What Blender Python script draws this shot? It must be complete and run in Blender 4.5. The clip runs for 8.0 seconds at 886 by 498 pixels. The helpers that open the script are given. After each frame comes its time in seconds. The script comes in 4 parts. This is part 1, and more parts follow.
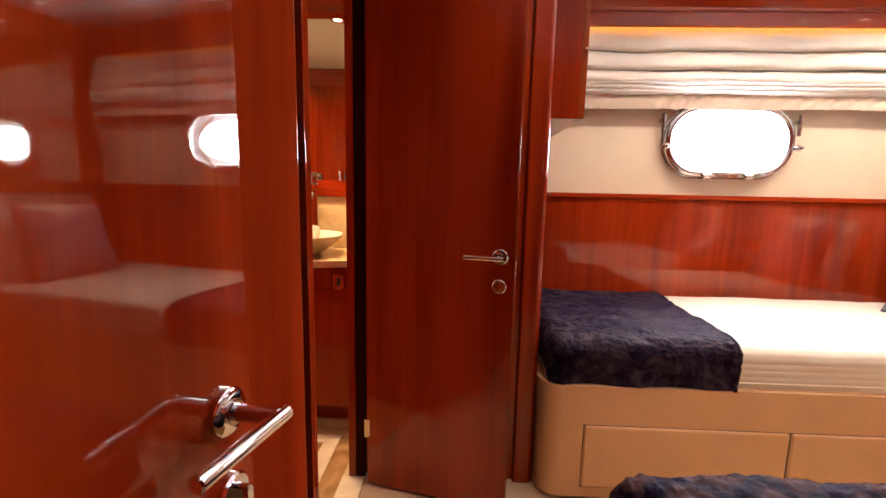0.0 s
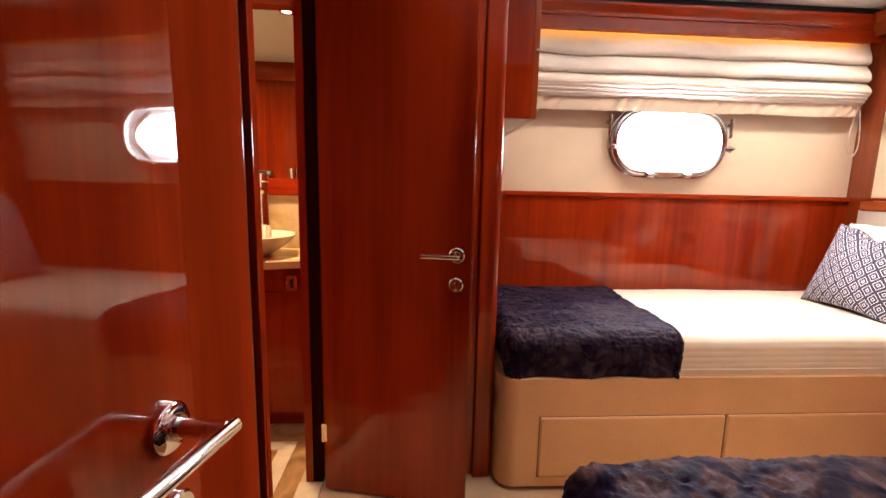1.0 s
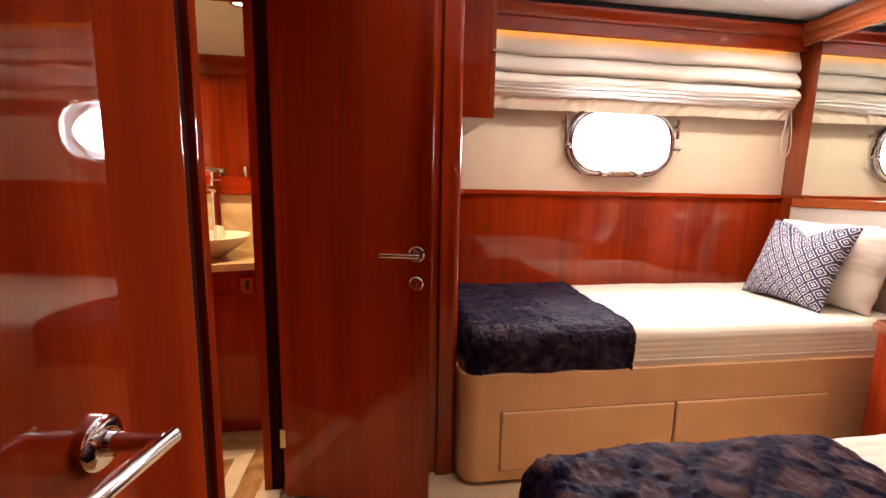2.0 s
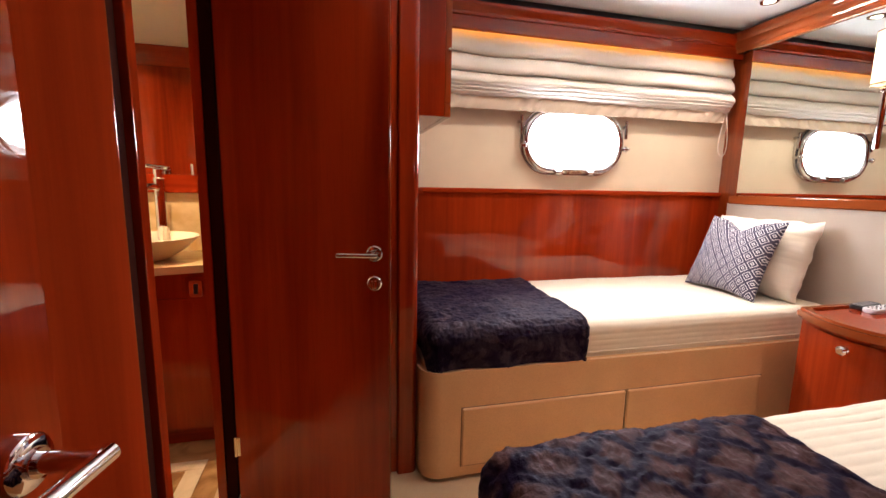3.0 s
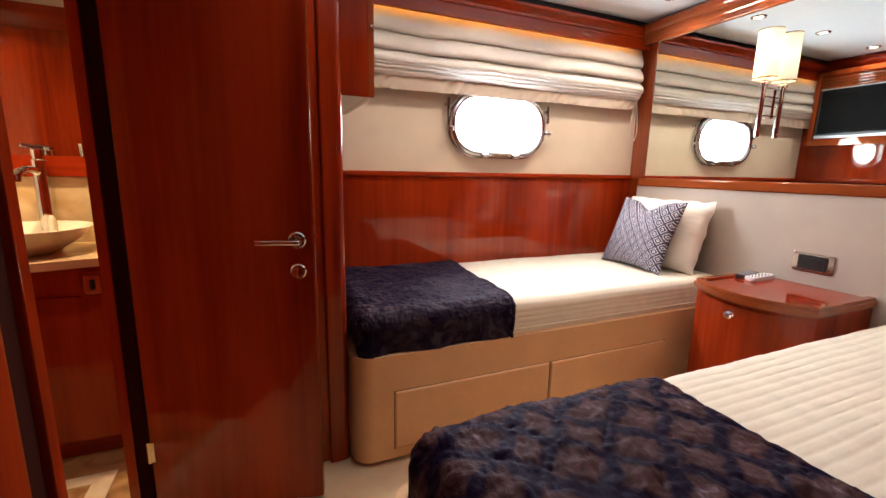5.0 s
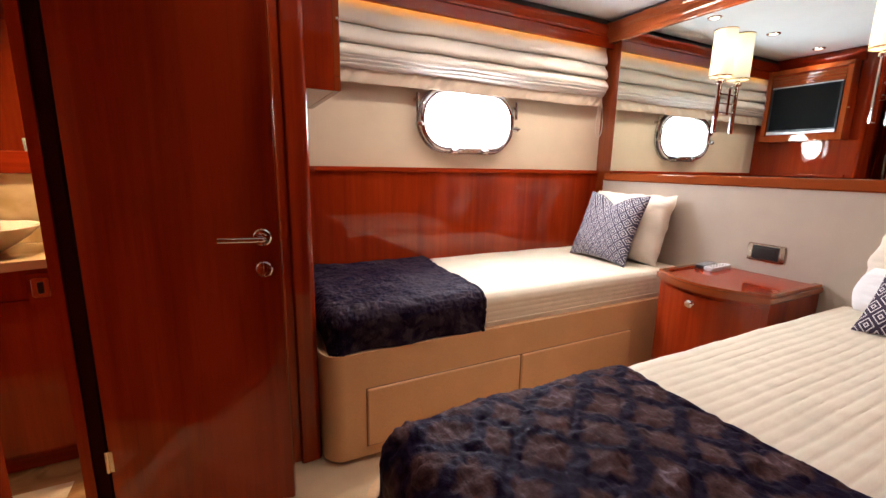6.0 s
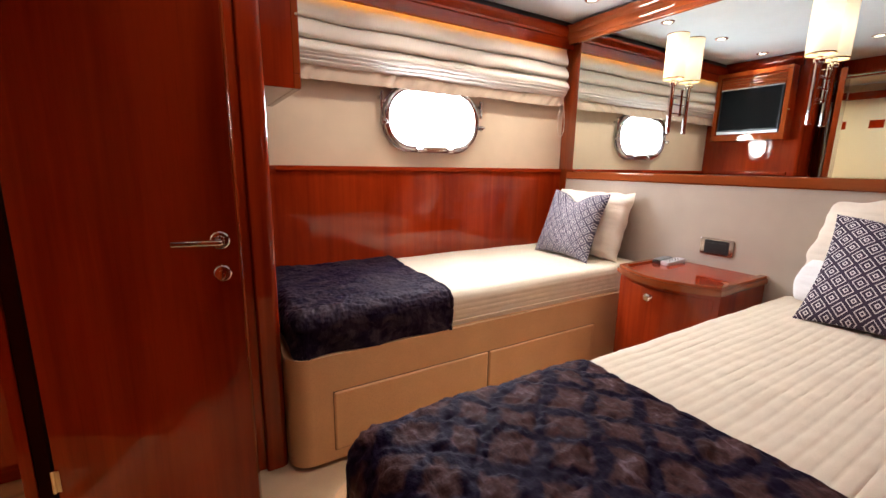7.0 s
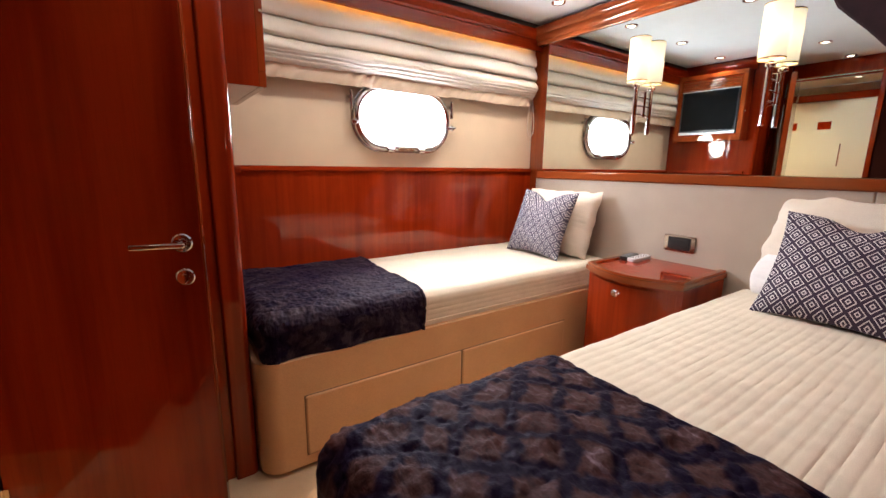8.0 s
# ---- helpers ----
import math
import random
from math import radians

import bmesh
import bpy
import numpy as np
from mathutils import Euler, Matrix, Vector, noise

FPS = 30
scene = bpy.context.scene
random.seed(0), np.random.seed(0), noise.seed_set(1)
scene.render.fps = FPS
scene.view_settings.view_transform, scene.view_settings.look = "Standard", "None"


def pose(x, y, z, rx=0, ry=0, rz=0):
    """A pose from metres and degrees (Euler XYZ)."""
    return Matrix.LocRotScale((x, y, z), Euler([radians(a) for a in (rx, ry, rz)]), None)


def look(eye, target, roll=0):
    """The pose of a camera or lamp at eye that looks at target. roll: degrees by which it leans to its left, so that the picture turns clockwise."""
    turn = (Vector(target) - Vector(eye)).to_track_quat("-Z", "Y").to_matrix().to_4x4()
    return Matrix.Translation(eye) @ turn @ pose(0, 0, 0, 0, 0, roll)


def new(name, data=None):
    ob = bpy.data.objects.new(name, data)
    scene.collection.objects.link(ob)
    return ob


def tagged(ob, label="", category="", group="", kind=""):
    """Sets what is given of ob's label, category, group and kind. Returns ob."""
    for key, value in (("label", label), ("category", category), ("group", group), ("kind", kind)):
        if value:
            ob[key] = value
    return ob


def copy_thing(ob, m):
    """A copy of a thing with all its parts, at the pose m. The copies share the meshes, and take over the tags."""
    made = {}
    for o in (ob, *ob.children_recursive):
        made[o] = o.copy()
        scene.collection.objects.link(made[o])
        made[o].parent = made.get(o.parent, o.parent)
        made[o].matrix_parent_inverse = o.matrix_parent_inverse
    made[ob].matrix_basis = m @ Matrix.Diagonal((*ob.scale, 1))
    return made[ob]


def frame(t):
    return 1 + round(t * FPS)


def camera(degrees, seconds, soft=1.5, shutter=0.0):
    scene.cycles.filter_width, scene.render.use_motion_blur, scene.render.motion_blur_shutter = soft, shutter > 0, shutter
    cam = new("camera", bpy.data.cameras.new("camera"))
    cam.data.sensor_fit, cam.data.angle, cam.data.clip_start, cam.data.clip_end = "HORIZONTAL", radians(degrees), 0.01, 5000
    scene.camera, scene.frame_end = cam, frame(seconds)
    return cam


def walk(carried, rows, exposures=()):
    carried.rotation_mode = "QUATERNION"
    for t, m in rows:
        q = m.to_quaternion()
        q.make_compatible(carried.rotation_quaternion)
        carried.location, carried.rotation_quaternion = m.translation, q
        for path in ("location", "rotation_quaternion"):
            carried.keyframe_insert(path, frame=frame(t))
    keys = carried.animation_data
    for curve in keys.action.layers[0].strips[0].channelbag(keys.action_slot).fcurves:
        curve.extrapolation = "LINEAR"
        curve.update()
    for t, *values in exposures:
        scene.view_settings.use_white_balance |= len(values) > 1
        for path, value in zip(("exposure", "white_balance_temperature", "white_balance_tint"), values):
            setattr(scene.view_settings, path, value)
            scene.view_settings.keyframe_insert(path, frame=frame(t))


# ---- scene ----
cam = camera(93.2, 8.0)
PATH = [
    (0, (0.033, 0.083, 1.137), (-0.039, 2.062, 0.855), 1.2),
    (0.5, (0.039, 0.082, 1.134), (0.067, 2.063, 0.856), 1.1),
    (1, (0.036, 0.087, 1.141), (0.166, 2.061, 0.852), 1.2),
    (1.5, (0.045, 0.089, 1.139), (0.259, 2.056, 0.85), 1.2),
    (3, (0.06, 0.085, 1.143), (0.541, 2.003, 0.845), 1.1),
    (3.5, (0.065, 0.085, 1.143), (0.639, 1.978, 0.842), 1.2),
    (4, (0.073, 0.082, 1.143), (0.712, 1.948, 0.815), 1.2),
    (4.5, (0.077, 0.086, 1.146), (0.789, 1.921, 0.79), 1.2),
    (6, (0.091, 0.082, 1.139), (0.983, 1.831, 0.755), 1.0),
    (6.5, (0.093, 0.083, 1.144), (1.054, 1.792, 0.753), 1.0),
    (7, (0.1, 0.079, 1.144), (1.122, 1.753, 0.754), 0.9),
    (7.5, (0.106, 0.073, 1.144), (1.186, 1.711, 0.755), 0.9),
    (8, (0.109, 0.072, 1.143), (1.233, 1.68, 0.755), 0.8),
]
walk(cam, [(t, look(e, a, r)) for t, e, a, r in PATH], [(0.0, -0.37, 6500, 18), (2.0, -0.47, 6400, 16), (5.0, -0.80, 6150, 13), (8.0, -0.81, 6200, 13)])

# ---- light ----
world = bpy.data.worlds.new("world")
scene.world = world
world.use_nodes = True
wn = world.node_tree.nodes
sky = wn.new("ShaderNodeTexSky")
sky.sky_type = "NISHITA"
sky.sun_disc = False
sky.sun_elevation, sky.sun_rotation = radians(48), radians(200)
wn["Background"].inputs["Strength"].default_value = 0.12
world.node_tree.links.new(sky.outputs["Color"], wn["Background"].inputs["Color"])

sun = new("sun", bpy.data.lights.new("sun", "SUN"))
sun.data.energy, sun.data.angle, sun.data.color = 3.0, radians(0.5), (1.0, 0.95, 0.88)
sun.matrix_world = look((-1.5, -4, 5), (0, 0, 0))

WARM = (1.0, 0.86, 0.72)
CEIL = 2.10


def lamp_down(x, y, z, power, size=0.05, color=WARM, spread=138):
    la = bpy.data.lights.new("downlight_lamp", "AREA")
    la.shape, la.size, la.energy, la.color, la.spread = "DISK", size, power, color, radians(spread)
    ob = new("downlight_lamp", la)
    ob.location = (x, y, z)
    return ob


# place and power of each downlight; the last three are unseen, added for fill
CABIN_SPOTS = [(2.20, 1.91, 6.5), (1.90, 1.89, 7.0), (1.23, 1.88, 7.0), (0.53, 1.90, 4.0), (0.415, 1.226, 3.8), (1.16, 1.226, 5.0), (1.79, 1.226, 2.4), (1.79, 0.45, 2.6)]
for sx, sy, watts in CABIN_SPOTS:
    lamp_down(sx, sy, CEIL - 0.012, watts, spread=128 if sx < 0.5 else 138)
# the second bathroom spot is unseen too, added to brighten the room
BATH_SPOTS = [(-0.70, 2.05, 25.0), (-1.25, 2.05, 10.0), (-1.35, 1.38, 6.5)]
for sx, sy, watts in BATH_SPOTS:
    lamp_down(sx, sy, CEIL - 0.012, watts, color=(1.0, 0.67, 0.35) if sy > 2 else (1.0, 0.86, 0.66))

# daylight in the porthole's opening
day = bpy.data.lights.new("porthole_daylight", "AREA")
day.shape, day.size, day.size_y, day.energy, day.color = "ELLIPSE", 0.52, 0.25, 42.0, (0.95, 0.97, 1.0)
day_ob = new("porthole_daylight", day)
day_ob.matrix_world = look((1.400, 2.350, 1.41), (1.480, 1.4, 1.44))

# hidden strip lamp behind the pelmet, over the blind
YW = 2.36
strip = bpy.data.lights.new("pelmet_lamp", "AREA")
strip.shape, strip.size, strip.size_y, strip.energy, strip.color = "RECTANGLE", 1.9, 0.02, 2.6, (1.0, 0.42, 0.05)
strip_ob = new("pelmet_lamp", strip)
strip_ob.matrix_world = look((1.40, YW - 0.074, 1.985), (1.40, YW - 0.066, 1.5))


# ---- materials ----
def mat(name, rough=0.5, metal=0.0, coat=0.0, color=(0.5, 0.5, 0.5), spec=0.5):
    m = bpy.data.materials.new(name)
    m.use_nodes = True
    b = m.node_tree.nodes["Principled BSDF"]
    b.inputs["Base Color"].default_value = (*color, 1)
    b.inputs["Roughness"].default_value = rough
    b.inputs["Metallic"].default_value = metal
    b.inputs["Coat Weight"].default_value = coat
    b.inputs["Coat Roughness"].default_value = 0.03
    b.inputs["Specular IOR Level"].default_value = spec
    return m, m.node_tree.nodes, m.node_tree.links, b


def noise_tex(n, l, scale3, detail=4, kind="Object", scale=1.0, distort=0.0):
    tc = n.new("ShaderNodeTexCoord")
    mp = n.new("ShaderNodeMapping")
    mp.inputs["Scale"].default_value = scale3
    tx = n.new("ShaderNodeTexNoise")
    tx.inputs["Scale"].default_value = scale
    tx.inputs["Detail"].default_value = detail
    tx.inputs["Distortion"].default_value = distort
    l.new(tc.outputs[kind], mp.inputs["Vector"])
    l.new(mp.outputs["Vector"], tx.inputs["Vector"])
    return tx


def ramp(n, l, src, stops):
    r = n.new("ShaderNodeValToRGB")
    while len(r.color_ramp.elements) < len(stops):
        r.color_ramp.elements.new(0.5)
    for e, (p, c) in zip(r.color_ramp.elements, stops):
        e.position, e.color = p, (*c, 1)
    l.new(src, r.inputs["Fac"])
    return r


def mix(n, l, fac, a, b, mode="MIX"):
    x = n.new("ShaderNodeMix")
    x.data_type, x.blend_type = "RGBA", mode
    for s, v in (("Factor", fac), ("A", a), ("B", b)):
        k = [i for i in x.inputs if i.name == s and (i.type == "RGBA" or s == "Factor" and i.type == "VALUE")][0]
        if isinstance(v, (int, float)):
            k.default_value = v
        elif isinstance(v, tuple):
            k.default_value = (*v, 1)
        else:
            l.new(v, k)
    return [o for o in x.outputs if o.type == "RGBA"][0]


def calc(n, l, op, a, b=0.0, c=None):
    x = n.new("ShaderNodeMath")
    x.operation = op
    for i, v in enumerate((a, b, c)):
        if v is None:
            continue
        if isinstance(v, (int, float)):
            x.inputs[i].default_value = v
        else:
            l.new(v, x.inputs[i])
    return x.outputs[0]


def bump(n, l, b, src, strength=0.3, dist=0.002):
    x = n.new("ShaderNodeBump")
    x.inputs["Strength"].default_value, x.inputs["Distance"].default_value = strength, dist
    l.new(src, x.inputs["Height"])
    l.new(x.outputs["Normal"], b.inputs["Normal"])
    return x


def wood(name, axis="z", dark=(0.165, 0.0115, 0.0020), light=(0.335, 0.0330, 0.0052), coat=1.0, rough=0.026):
    m, n, l, b = mat(name, rough, 0, 0.0, spec=0.5)
    b.inputs["Specular Tint"].default_value = (1.0, 0.86, 0.74, 1)
    i = "xyz".index(axis)
    s1, s2 = [11.0] * 3, [4.5] * 3
    s1[i], s2[i] = 0.9, 0.10
    grain = noise_tex(n, l, s1, 6, distort=1.3)
    flitch = noise_tex(n, l, s2, 1)
    s3 = [260.0] * 3
    s3[i] = 9.0
    pores = noise_tex(n, l, s3, 2)
    s4 = [46.0] * 3
    s4[i] = 1.3
    streaks = noise_tex(n, l, s4, 4, distort=0.6)
    f = calc(n, l, "ADD", calc(n, l, "MULTIPLY", grain.outputs["Fac"], 0.45), calc(n, l, "MULTIPLY", flitch.outputs["Fac"], 0.65))
    f = calc(n, l, "ADD", f, calc(n, l, "MULTIPLY", calc(n, l, "SUBTRACT", streaks.outputs["Fac"], 0.5), 0.24))
    r = ramp(n, l, f, [(0.36, dark), (0.74, light)])
    p = ramp(n, l, pores.outputs["Fac"], [(0.30, (0.72, 0.66, 0.6)), (0.5, (1, 1, 1))])
    l.new(mix(n, l, 0.24, r.outputs["Color"], p.outputs["Color"], "MULTIPLY"), b.inputs["Base Color"])
    wav = noise_tex(n, l, (4.5, 4.5, 3.0), 1)
    bp = n.new("ShaderNodeBump")
    bp.inputs["Strength"].default_value, bp.inputs["Distance"].default_value = 0.05, 0.004
    l.new(wav.outputs["Fac"], bp.inputs["Height"])
    l.new(bp.outputs["Normal"], b.inputs["Normal"])
    return m


WOOD_Z, WOOD_X, WOOD_Y = wood("cherry_veneer_upright", "z"), wood("cherry_veneer_lengthwise", "x"), wood("cherry_veneer_crosswise", "y")
WOOD_LITE = wood("cherry_solid_light", "y", (0.175, 0.036, 0.009), (0.30, 0.066, 0.017))
WOOD_LITE_Z = wood("cherry_solid_light_upright", "z", (0.15, 0.022, 0.005), (0.30, 0.055, 0.011))
WOOD_SATIN = wood("cherry_satin_stile", "z", (0.155, 0.0130, 0.0024), (0.285, 0.030, 0.0058), rough=0.24)
WOOD_SATIN.node_tree.nodes["Principled BSDF"].inputs["Specular IOR Level"].default_value = 0.0


def cloth(name, color, weave=900.0, rough=0.8, var=0.12, sheen=0.2, bumpy=0.25):
    m, n, l, b = mat(name, rough, spec=0.25)
    big = noise_tex(n, l, (6, 6, 6), 3)
    fine = noise_tex(n, l, (weave, weave, weave), 2)
    lo, hi = tuple(c * (1 - var) for c in color), tuple(min(1, c * (1 + var)) for c in color)
    r = ramp(n, l, big.outputs["Fac"], [(0.3, lo), (0.7, hi)])
    f = ramp(n, l, fine.outputs["Fac"], [(0.3, (0.82, 0.82, 0.82)), (0.6, (1, 1, 1))])
    l.new(mix(n, l, 0.7, r.outputs["Color"], f.outputs["Color"], "MULTIPLY"), b.inputs["Base Color"])
    b.inputs["Sheen Weight"].default_value = sheen
    bump(n, l, b, fine.outputs["Fac"], bumpy, 0.0012)
    return m


LEATHER = cloth("beige_leatherette", (0.63, 0.385, 0.195), 320, 0.42, 0.05, 0.05, 0.2)
# the leatherette darkened to paint the shade between drawers and shell
DRAWER_SHADE = cloth("brown_drawer_shade", (0.19, 0.12, 0.06), 320, 0.6, 0.05, 0.0, 0.1)
VINYL = cloth("cream_wall_vinyl", (0.70, 0.56, 0.40), 500, 0.6, 0.04, 0.05, 0.2)
HEADBOARD = cloth("taupe_headboard_fabric", (0.43, 0.355, 0.285), 700, 0.75, 0.05, 0.2)
QUILT = cloth("cream_quilted_cotton", (0.71, 0.64, 0.51), 700, 0.85, 0.04, 0.2)
PILLOW_WHITE = cloth("white_pillow_cotton", (0.76, 0.69, 0.58), 600, 0.85, 0.03, 0.2)
PILLOW_PLAIN = cloth("plain_white_cotton", (0.82, 0.82, 0.82), 600, 0.85, 0.03, 0.2)
BLIND = cloth("cream_blind_linen", (0.80, 0.73, 0.63), 420, 0.85, 0.05, 0.2, 0.4)
CARPET = cloth("beige_carpet", (0.56, 0.40, 0.24), 260, 0.95, 0.1, 0.3, 0.9)
HEADLINER = cloth("white_ceiling_vinyl", (0.86, 0.90, 0.91), 300, 0.55, 0.02, 0.0, 0.1)
BATHCEIL = cloth("cream_bath_ceiling", (0.78, 0.72, 0.60), 300, 0.5, 0.02, 0.0, 0.1)

# tan trim fabric, its colour also darkened for the shade under the folds
BLIND_TRIM = cloth("shaded_tan_blind_trim", (0.60, 0.47, 0.35), 420, 0.85, 0.08, 0.2, 0.4)
BLIND_SATIN = cloth("cream_blind_satin_lining", (0.76, 0.70, 0.62), 420, 0.34, 0.04, 0.1, 0.2)
# let some daylight through the blind's linen
_n, _l = BLIND.node_tree.nodes, BLIND.node_tree.links
_tr = _n.new("ShaderNodeBsdfTranslucent")
_tr.inputs["Color"].default_value = (0.7, 0.62, 0.5, 1)
_mx = _n.new("ShaderNodeMixShader")
_mx.inputs[0].default_value = 0.22
_l.new(_n["Principled BSDF"].outputs[0], _mx.inputs[1])
_l.new(_tr.outputs[0], _mx.inputs[2])
_l.new(_mx.outputs[0], _n["Material Output"].inputs["Surface"])


def fur_material(name, lattice):
    m, n, l, b = mat(name, 0.55, spec=0.05)
    big = noise_tex(n, l, (9, 9, 9), 5, distort=1.8)
    streak = noise_tex(n, l, (22, 10, 22) if lattice else (13, 9, 13), 5, distort=1.5)
    fine = noise_tex(n, l, (210, 210, 210), 3)
    navy, dusk = (0.0062, 0.0030, 0.0140), (0.024, 0.017, 0.026)
    r = ramp(n, l, big.outputs["Fac"], [(0.44, navy), (0.60, dusk)])
    src = r.outputs["Color"]
    if lattice:
        tc = n.new("ShaderNodeTexCoord")
        wob = noise_tex(n, l, (6, 6, 6), 4)
        sp = n.new("ShaderNodeSeparateXYZ")
        l.new(tc.outputs["Object"], sp.inputs[0])
        w = calc(n, l, "MULTIPLY", calc(n, l, "SUBTRACT", wob.outputs["Fac"], 0.5), 0.17)
        d = []
        for sgn in ("ADD", "SUBTRACT"):
            u = calc(n, l, sgn, calc(n, l, "MULTIPLY", sp.outputs["X"], 0.95), sp.outputs["Y"])
            u = calc(n, l, "DIVIDE", calc(n, l, "ADD", u, w), 0.138)
            d.append(calc(n, l, "ABSOLUTE", calc(n, l, "SUBTRACT", calc(n, l, "FRACT", u), 0.5)))
        far = calc(n, l, "MAXIMUM", d[0], d[1])
        far = calc(n, l, "ADD", far, calc(n, l, "MULTIPLY", calc(n, l, "SUBTRACT", streak.outputs["Fac"], 0.5), 0.42))
        k = ramp(n, l, far, [(0.27, (1, 1, 1)), (0.40, (0, 0, 0))])
        # the palest stop paints the lavender sheen on the crushed pile
        patch = ramp(n, l, streak.outputs["Fac"], [(0.34, (0.030, 0.014, 0.015)), (0.50, (0.062, 0.030, 0.028)), (0.60, (0.074, 0.040, 0.042)), (0.70, (0.16, 0.115, 0.14))])
        src = mix(n, l, k.outputs["Color"], navy, patch.outputs["Color"])
    else:
        # paler streaks in the colour stand for highlights on brushed pile
        hi = ramp(n, l, streak.outputs["Fac"], [(0.50, (0, 0, 0)), (0.66, (0.9, 0.9, 0.9))])
        src = mix(n, l, hi.outputs["Color"], src, (0.050, 0.036, 0.044))
    f = ramp(n, l, fine.outputs["Fac"], [(0.3, (0.62, 0.62, 0.62)), (0.65, (1.1, 1.1, 1.12))])
    l.new(mix(n, l, 0.8, src, f.outputs["Color"], "MULTIPLY"), b.inputs["Base Color"])
    b.inputs["Specular Tint"].default_value = (0.75, 0.58, 1.0, 1)
    b.inputs["Sheen Weight"].default_value = 0.018
    b.inputs["Sheen Roughness"].default_value = 0.35
    b.inputs["Sheen Tint"].default_value = (0.40, 0.36, 0.60, 1)
    h = calc(n, l, "ADD", calc(n, l, "MULTIPLY", streak.outputs["Fac"], 1.6), calc(n, l, "MULTIPLY", fine.outputs["Fac"], 0.5))
    bump(n, l, b, h, 0.4, 0.006)
    return m


FUR, FUR_LATTICE = fur_material("navy_fur", False), fur_material("navy_brown_lattice_fur", True)


def diamond_material(name, dark, cell=0.06):
    m, n, l, b = mat(name, 0.8, spec=0.2)
    tc = n.new("ShaderNodeTexCoord")
    sp = n.new("ShaderNodeSeparateXYZ")
    l.new(tc.outputs["Object"], sp.inputs[0])
    d = []
    for sgn in ("ADD", "SUBTRACT"):
        u = calc(n, l, sgn, calc(n, l, "MULTIPLY", sp.outputs["X"], 1.08), calc(n, l, "MULTIPLY", sp.outputs["Z"], 0.95))
        u = calc(n, l, "DIVIDE", u, cell * 1.414)
        d.append(calc(n, l, "ABSOLUTE", calc(n, l, "SUBTRACT", calc(n, l, "FRACT", u), 0.5)))
    far = calc(n, l, "MAXIMUM", d[0], d[1])
    white = (0.62, 0.58, 0.60)
    r = ramp(n, l, far, [(0.0, dark), (0.075, white), (0.155, dark), (0.315, white), (0.385, dark), (0.46, dark)])
    r.color_ramp.interpolation = "CONSTANT"
    weave = noise_tex(n, l, (500, 500, 500), 2)
    f = ramp(n, l, weave.outputs["Fac"], [(0.3, (0.75, 0.75, 0.75)), (0.6, (1, 1, 1))])
    l.new(mix(n, l, 0.8, r.outputs["Color"], f.outputs["Color"], "MULTIPLY"), b.inputs["Base Color"])
    bump(n, l, b, weave.outputs["Fac"], 0.3, 0.001)
    return m


DIAMOND_A = diamond_material("blue_diamond_weave", (0.058, 0.050, 0.080), 0.0435)
DIAMOND_B = diamond_material("plum_diamond_weave", (0.046, 0.032, 0.058), 0.0455)

CHROME = mat("polished_chrome", 0.06, 1.0, color=(0.82, 0.82, 0.84))[0]
STEEL = mat("worn_stainless_steel", 0.16, 1.0, color=(0.62, 0.61, 0.61))[0]
BRASS = mat("satin_brass", 0.25, 1.0, color=(0.75, 0.62, 0.42))[0]
MIRROR = mat("silvered_mirror", 0.0, 1.0, color=(0.84, 0.91, 0.88))[0]
BLACK = mat("black_plastic", 0.35, color=(0.012, 0.012, 0.013))[0]
GREY = mat("grey_plastic", 0.4, color=(0.42, 0.42, 0.43))[0]
SILVER = mat("silver_plastic", 0.3, 0.5, color=(0.55, 0.56, 0.58))[0]
LIGHT_GREY = mat("silver_grey_plastic", 0.35, color=(0.62, 0.62, 0.64))[0]
DARK_CHROME = mat("smoked_chrome", 0.12, 1.0, color=(0.36, 0.31, 0.28))[0]
SCREEN = mat("dark_lcd_screen", 0.05, spec=0.12, color=(0.006, 0.007, 0.008))[0]
# black that stands for the shade in the recess over the crown
RECESS_SHADE = mat("black_recess_shade", 0.7, color=(0.01, 0.008, 0.008))[0]
# dark brown for the shade in the gaps beside the doors
DOOR_GAP_SHADE = mat("dark_brown_door_shade", 0.9, color=(0.034, 0.008, 0.005), spec=0.04)[0]
CERAMIC = mat("cream_ceramic", 0.12, coat=0.6, color=(0.80, 0.72, 0.56))[0]
CORD = mat("white_cord", 0.7, color=(0.75, 0.7, 0.6))[0]


def marble(name, a, c):
    m, n, l, b = mat(name, 0.15, coat=0.5)
    t = noise_tex(n, l, (5, 5, 5), 8, distort=1.6)
    r = ramp(n, l, t.outputs["Fac"], [(0.35, a), (0.65, c)])
    l.new(r.outputs["Color"], b.inputs["Base Color"])
    return m


MARBLE = marble("cream_travertine", (0.66, 0.47, 0.23), (0.84, 0.67, 0.40))
MARBLE_BROWN = marble("brown_marble", (0.24, 0.125, 0.05), (0.50, 0.30, 0.13))
MARBLE_PALE = marble("pale_marble", (0.62, 0.52, 0.36), (0.78, 0.68, 0.50))

GLASS = bpy.data.materials.new("clear_glass")
GLASS.use_nodes = True
_n, _l = GLASS.node_tree.nodes, GLASS.node_tree.links
_g = _n.new("ShaderNodeBsdfGlossy")
_g.inputs["Roughness"].default_value = 0.01
_t = _n.new("ShaderNodeBsdfTransparent")
_m = _n.new("ShaderNodeMixShader")
_m.inputs[0].default_value = 0.05
_l.new(_t.outputs[0], _m.inputs[1]), _l.new(_g.outputs[0], _m.inputs[2])
_l.new(_m.outputs[0], _n["Material Output"].inputs["Surface"])

